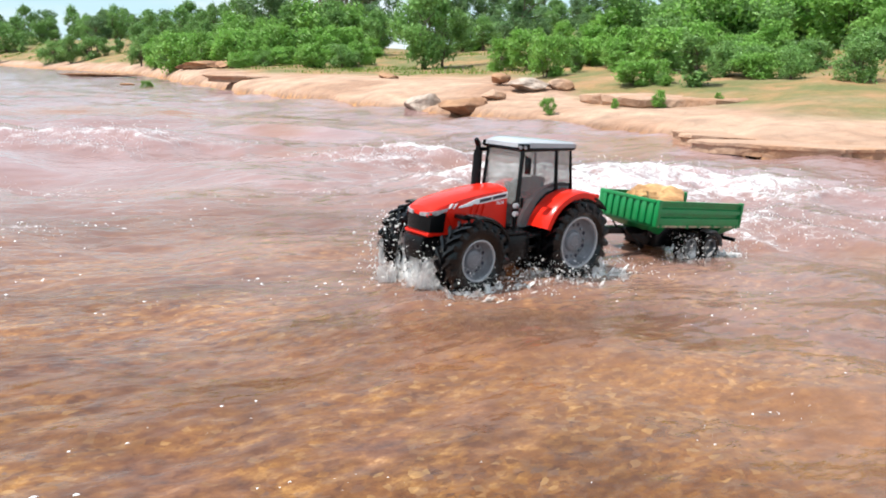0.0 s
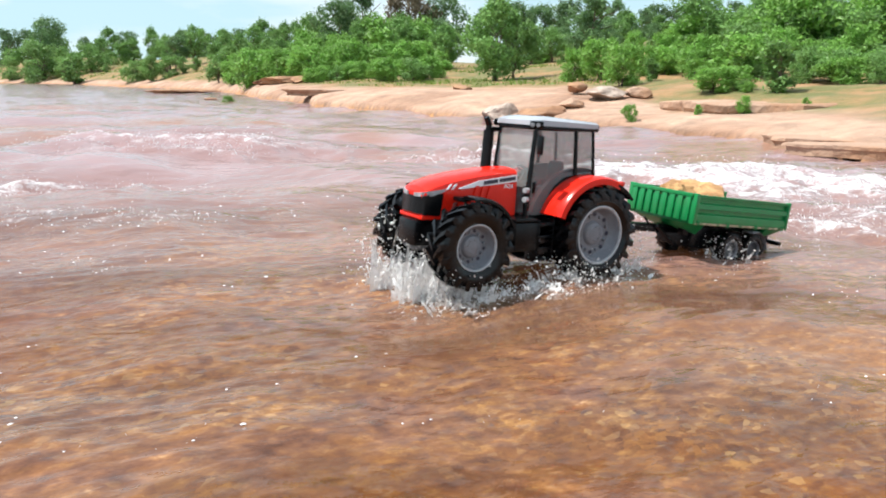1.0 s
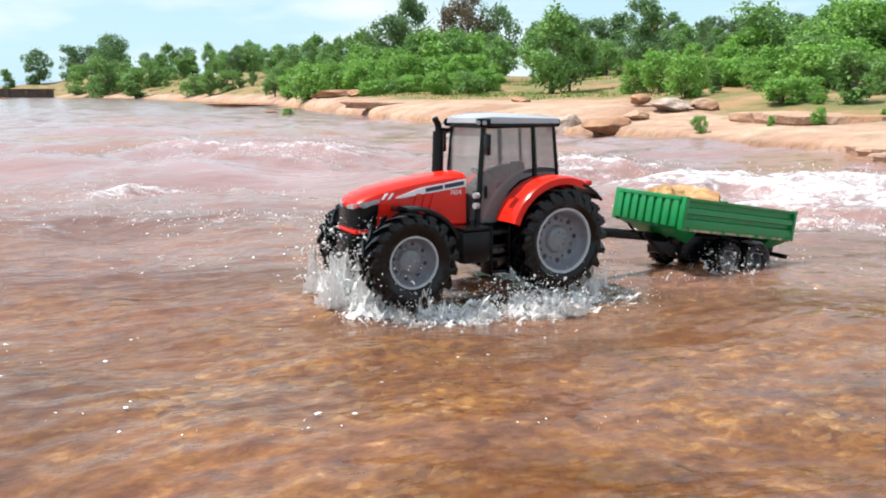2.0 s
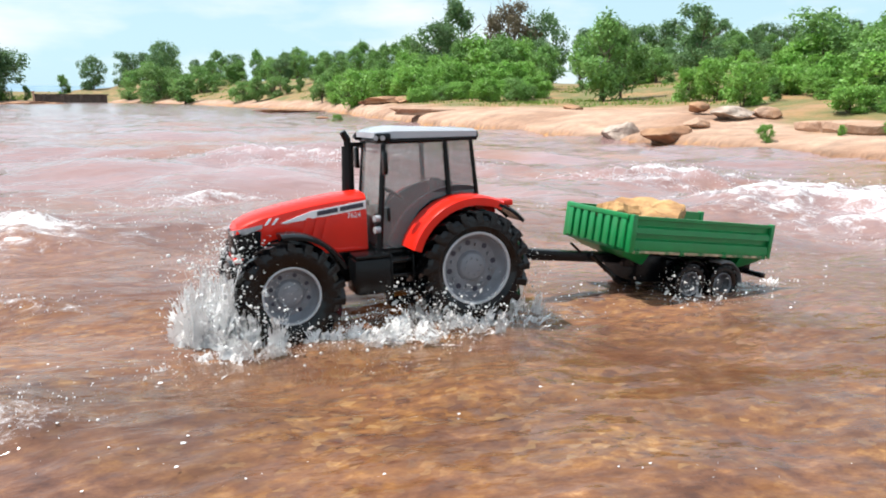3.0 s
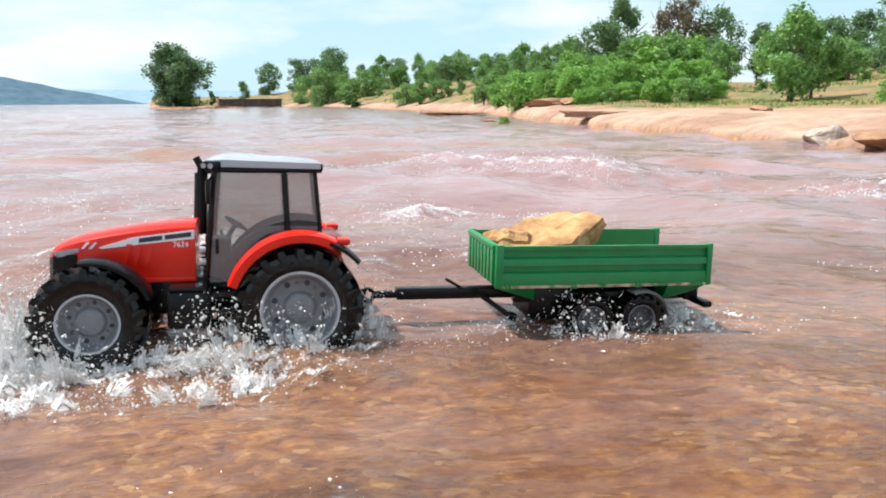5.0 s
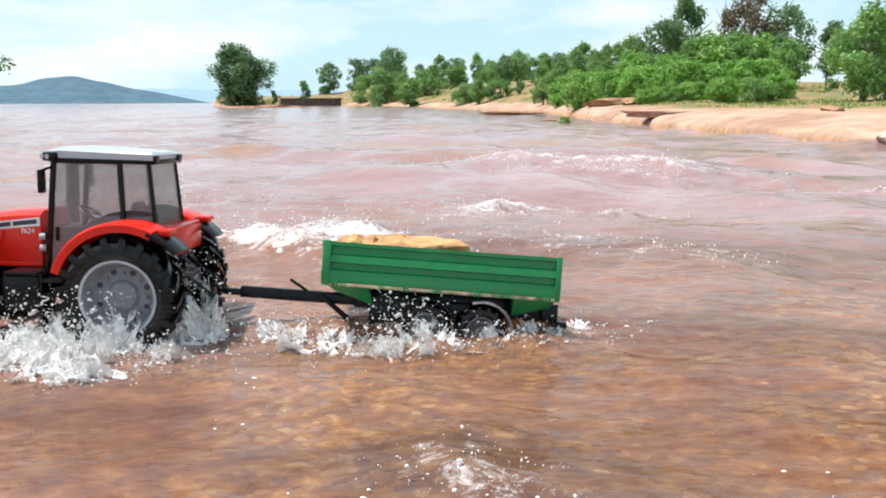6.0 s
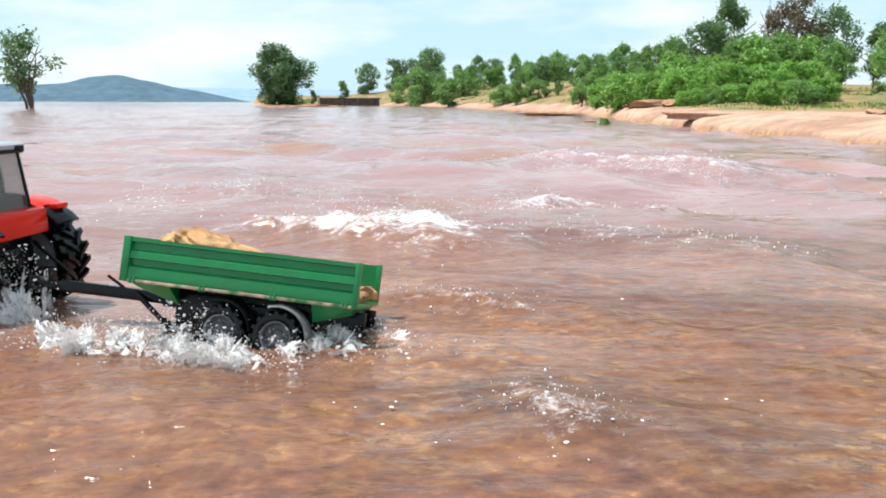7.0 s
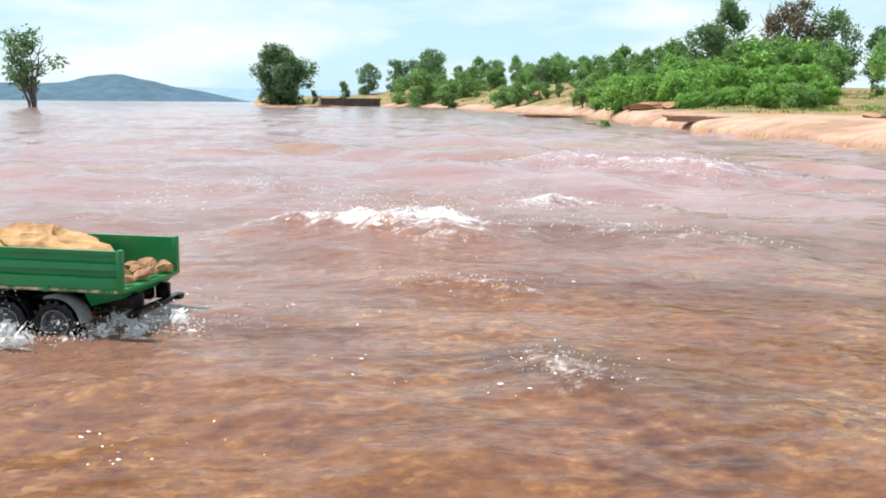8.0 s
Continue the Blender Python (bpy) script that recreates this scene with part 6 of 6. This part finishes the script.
def floaters():
    """Loose white flecks for foam and modelled sun glints drifting down the river, rigid rafts that move."""
    rng = np.random.default_rng(5)
    out = []
    for k in range(5):
        n = 280
        cx, cy = rng.uniform(-0.8, 1.3, 22), 0.28 + rng.random(22) ** 1.3 * 1.5
        pick = rng.integers(0, 22, n)
        x, y = cx[pick] + rng.normal(0, 0.045, n), cy[pick] + rng.normal(0, 0.014, n) * (0.5 + cy[pick])
        V, F = [], []
        for i in range(n):
            m = 7
            a = rng.uniform(0, 6.28)
            r = min(0.0012, 0.00050 * (0.40 + y[i]) * rng.gamma(1.6, 0.5))
            t = np.linspace(0, 6.28, m, endpoint=False)
            ring = np.stack([x[i] + r * 1.8 * np.cos(t) * (1 + 0.3 * rng.normal(size=m)), y[i] + r * np.sin(t) * (1 + 0.3 * rng.normal(size=m)), np.zeros(m)], -1)
            top = np.array([[x[i], y[i], r * 0.9]])
            b = i * (m + 1)
            V += [ring, top]
            F += [[b + j, b + (j + 1) % m, b + m] for j in range(m)]
        v = np.concatenate(V)
        z, _ = water_height(v[:, 0], v[:, 1])
        v[:, 2] += z + 0.0004
        ob = new("foam_glint_raft", from_arrays("foam_glint_raft", v, F, BUBBLE_GLINT, True))
        tagged(ob, "scattered white flecks for foam and sun glints on brown water", "foam", group="drifting foam", kind="stuff")
        out.append((ob, k))
    return out


FLOATERS = floaters()


# ---------------------------------------------------------------- what moves
TRACTOR_ROWS = [
    (0.0, 1.2023, 0.7384, -0.0301, 187.50, 2.17, -0.12),
    (0.5, 1.0773, 0.7049, -0.0217, 187.27, 3.36, -0.05),
    (1.0, 0.9541, 0.6865, -0.0108, 186.60, 3.79, -0.02),
    (1.5, 0.8331, 0.6843, -0.0024, 187.11, 1.47, 1.32),
    (3.0, 0.4830, 0.7548, -0.0062, 183.17, -1.44, 1.23),
    (3.5, 0.3751, 0.7975, -0.0106, 183.87, -3.35, 1.75),
    (4.0, 0.2766, 0.8577, -0.0146, 184.36, -3.01, -0.09),
    (4.5, 0.1666, 0.9187, -0.0199, 185.01, 4.95, -0.61),
    (5.0, 0.0407, 0.9498, -0.0199, 186.02, 2.10, 2.27),
    (6.5, -0.3644, 0.8777, -0.0126, 172.57, 1.08, 2.06),
    (7.0, -0.5086, 0.8379, -0.0131, 168.79, -1.42, -0.33),
    (7.5, -0.6420, 0.7980, -0.0135, 167.00, -1.00, 0.0),
    (8.0, -0.7560, 0.7640, -0.0135, 166.00, -1.00, 0.0),
]
TRAILER_ROWS = [
    (0.0, 1.5008, 0.7714, -0.0419, 184.98, 1.61, -3.47),
    (0.5, 1.3729, 0.7445, -0.0377, 187.08, 2.62, -3.04),
    (1.0, 1.2499, 0.7259, -0.0311, 187.71, 3.48, -3.62),
    (1.5, 1.1264, 0.7250, -0.0262, 188.52, 5.01, -1.76),
    (3.0, 0.7754, 0.7882, -0.0177, 187.79, 1.99, -2.37),
    (3.5, 0.6677, 0.8294, -0.0147, 187.47, 1.75, -3.15),
    (4.0, 0.5707, 0.8879, -0.0114, 187.17, 0.26, -4.12),
    (4.5, 0.4697, 0.9443, -0.0095, 186.50, -4.70, -1.42),
    (5.0, 0.3426, 0.9623, -0.0114, 183.52, -3.11, -0.54),
    (6.5, -0.0725, 0.8265, -0.0210, 174.30, 0.63, 13.18),
    (7.0, -0.2110, 0.7480, -0.0175, 174.26, 0.52, 11.19),
    (7.5, -0.3550, 0.7380, -0.0195, 174.00, -1.61, 9.00),
    (8.0, -0.4703, 0.7062, -0.0116, 173.61, -4.28, 1.00),
]


def at_time(rows, t):
    """The row at t, eased between the keyed ones as the curves ease."""
    ts = [r[0] for r in rows]
    i = max(0, min(len(ts) - 2, sum(1 for q in ts if q <= t) - 1))
    a, b = rows[i], rows[i + 1]
    p0, p3 = rows[max(i - 1, 0)], rows[min(i + 2, len(rows) - 1)]
    h = b[0] - a[0]
    s = (t - a[0]) / h
    out = []
    for k in range(1, 7):
        m0 = (b[k] - p0[k]) / (b[0] - p0[0])
        m1 = (p3[k] - a[k]) / (p3[0] - a[0])
        out.append((2 * s ** 3 - 3 * s ** 2 + 1) * a[k] + (s ** 3 - 2 * s ** 2 + s) * h * m0 + (-2 * s ** 3 + 3 * s ** 2) * b[k] + (s ** 3 - s ** 2) * h * m1)
    return out


def body_pose(rows, t, lift=0.0, lean=0.0):
    x, y, z, yaw, pitch, roll = at_time(rows, t)
    return pose(x, y, z, roll + lean, -pitch - lift, yaw)


TRAILER_LIFT, TRAILER_LEAN = 4.9, 2.0
STEPS = [i * 0.25 for i in range(33)]


def travelled(rows, t):
    d, last = 0.0, at_time(rows, 0)
    n = int(round(t / 0.05))
    for i in range(1, n + 1):
        q = at_time(rows, i * 0.05)
        d += math.hypot(q[0] - last[0], q[1] - last[1])
        last = q
    return d


def motions():
    walk(TRACTOR, [(t, body_pose(TRACTOR_ROWS, t)) for t in STEPS])
    walk(TRAILER, [(t, body_pose(TRAILER_ROWS, t, TRAILER_LIFT, TRAILER_LEAN)) for t in STEPS])
    fine = [i * 0.1 for i in range(81)]
    for wheels, rows in ((TRACTOR_WHEELS, TRACTOR_ROWS), (TRAILER_WHEELS, TRAILER_ROWS)):
        for w, x, y, z, r in wheels:
            walk(w, [(t, pose(x, y, z) @ Matrix.Rotation(travelled(rows, t) / r, 4, "Y")) for t in fine])
    # the load rides along; the big slab works loose and slides back from about the fifth second
    slide = ((0.0, 0.032, 0.000, 0.034, -9, 13, 12), (3.5, 0.032, 0.000, 0.034, -9, 13, 12), (5.0, 0.032, 0.000, 0.036, -10, 20, 14), (6.5, 0.026, 0.0, 0.033, -10, 2, 16), (7.0, 0.024, 0.0, 0.031, -14, -9, 34),
             (7.5, 0.014, 0.0, 0.029, -14, -7, 38), (8.0, -0.010, 0.0, 0.030, -14, -8, 34))

    def local(t):
        i = max(j for j in range(len(slide)) if slide[j][0] <= t or j == 0)
        a, b = slide[i], slide[min(i + 1, len(slide) - 1)]
        s = 0 if b is a else (t - a[0]) / (b[0] - a[0])
        v = [p + (q - p) * s for p, q in zip(a[1:], b[1:])]
        return pose(v[0], v[1], ZB + v[2], v[3], v[4], v[5])
    walk(SLAB, [(t, body_pose(TRAILER_ROWS, t, TRAILER_LIFT, TRAILER_LEAN) @ local(t)) for t in STEPS])
    walk(SLAB_LOW, [(t, body_pose(TRAILER_ROWS, t, TRAILER_LIFT, TRAILER_LEAN) @ pose(0.074, -0.006, ZB + 0.024, 4, -28, 60)) for t in STEPS])
    for ob, m in PEBBLES:
        walk(ob, [(t, body_pose(TRAILER_ROWS, t, TRAILER_LIFT, TRAILER_LEAN) @ m) for t in STEPS])
    # three stones fall from the tail
    for ob, t0, seat, rest, drift in ((FALLEN[0], 3.0, (-0.112, -0.020), (0.872, 0.830, -0.006), (0.79, 0.93)), (FALLEN[1], 3.25, (-0.100, 0.020), (0.84, 0.85, -0.008), (0.76, 0.95)),
                                      (FALLEN[2], 7.25, (-0.115, -0.010), (-0.182, 0.765, -0.018), (-0.182, 0.765))):
        rows = []
        for t in STEPS:
            if t <= t0:
                m = body_pose(TRAILER_ROWS, t, TRAILER_LIFT, TRAILER_LEAN) @ pose(seat[0], seat[1], ZB + 0.008, 10, 20, 40)
            else:
                m = pose(rest[0], rest[1], rest[2] + max(0.0, 0.045 - 0.18 * (t - t0 - 0.2)) * (t - t0 < 0.45), 20, 50, 80)
                if t > t0 + 0.5:
                    k = min(1.0, (t - t0 - 0.5) / 1.0)
                    m = pose(rest[0] + (drift[0] - rest[0]) * k, rest[1] + (drift[1] - rest[1]) * k, rest[2], 20, 50, 80)
            rows.append((t, m))
        walk(ob, rows)
    # splashes keep to their wheel, rise and fall
    for ob, owner, base, power, k in SPLASH_OBJECTS:
        rows = []
        at = base
        for t in [i * 0.125 for i in range(65)]:
            q = at_time(TRACTOR_ROWS if owner == "T" else TRAILER_ROWS, t)
            yaw = radians(q[3])
            # while it comes on, the front wheels throw their water close in
            tuck = 0.034 * (1 - min(max((t - 1.6) / 1.4, 0.0), 1.0)) if owner == "T" and base[0] > 0.18 and base[1] > 0 else 0.0
            at = (base[0] - tuck, base[1] - 0.9 * tuck)
            x = q[0] + at[0] * math.cos(yaw) - at[1] * math.sin(yaw)
            y = q[1] + at[0] * math.sin(yaw) + at[1] * math.cos(yaw)
            up = np.interp(t, [p[0] for p in power], [p[1] for p in power])
            z = float(river_drop(np.array([x]))[0]) - 0.030 * (1 - min(up, 1.0)) + 0.004 * (math.sin(9.0 * t + 2.1 * k) - 1.0)
            rows.append((t, pose(x + 0.006 * math.sin(7 * t + k), y + 0.006 * math.cos(8 * t + k), z, 5 * math.sin(6 * t + k), 5 * math.cos(7 * t + k), q[3] + 14 * math.sin(3.1 * t + 1.7 * k))))
        walk(ob, rows)
    for ob, k in FLOATERS:
        walk(ob, [(t, pose(0.22 - 0.06 * t - 0.02 * k, -0.10 + 0.02 * t, 0.0015 * math.sin(2.2 * t + k))) for t in [i * 0.5 for i in range(17)]])


motions()
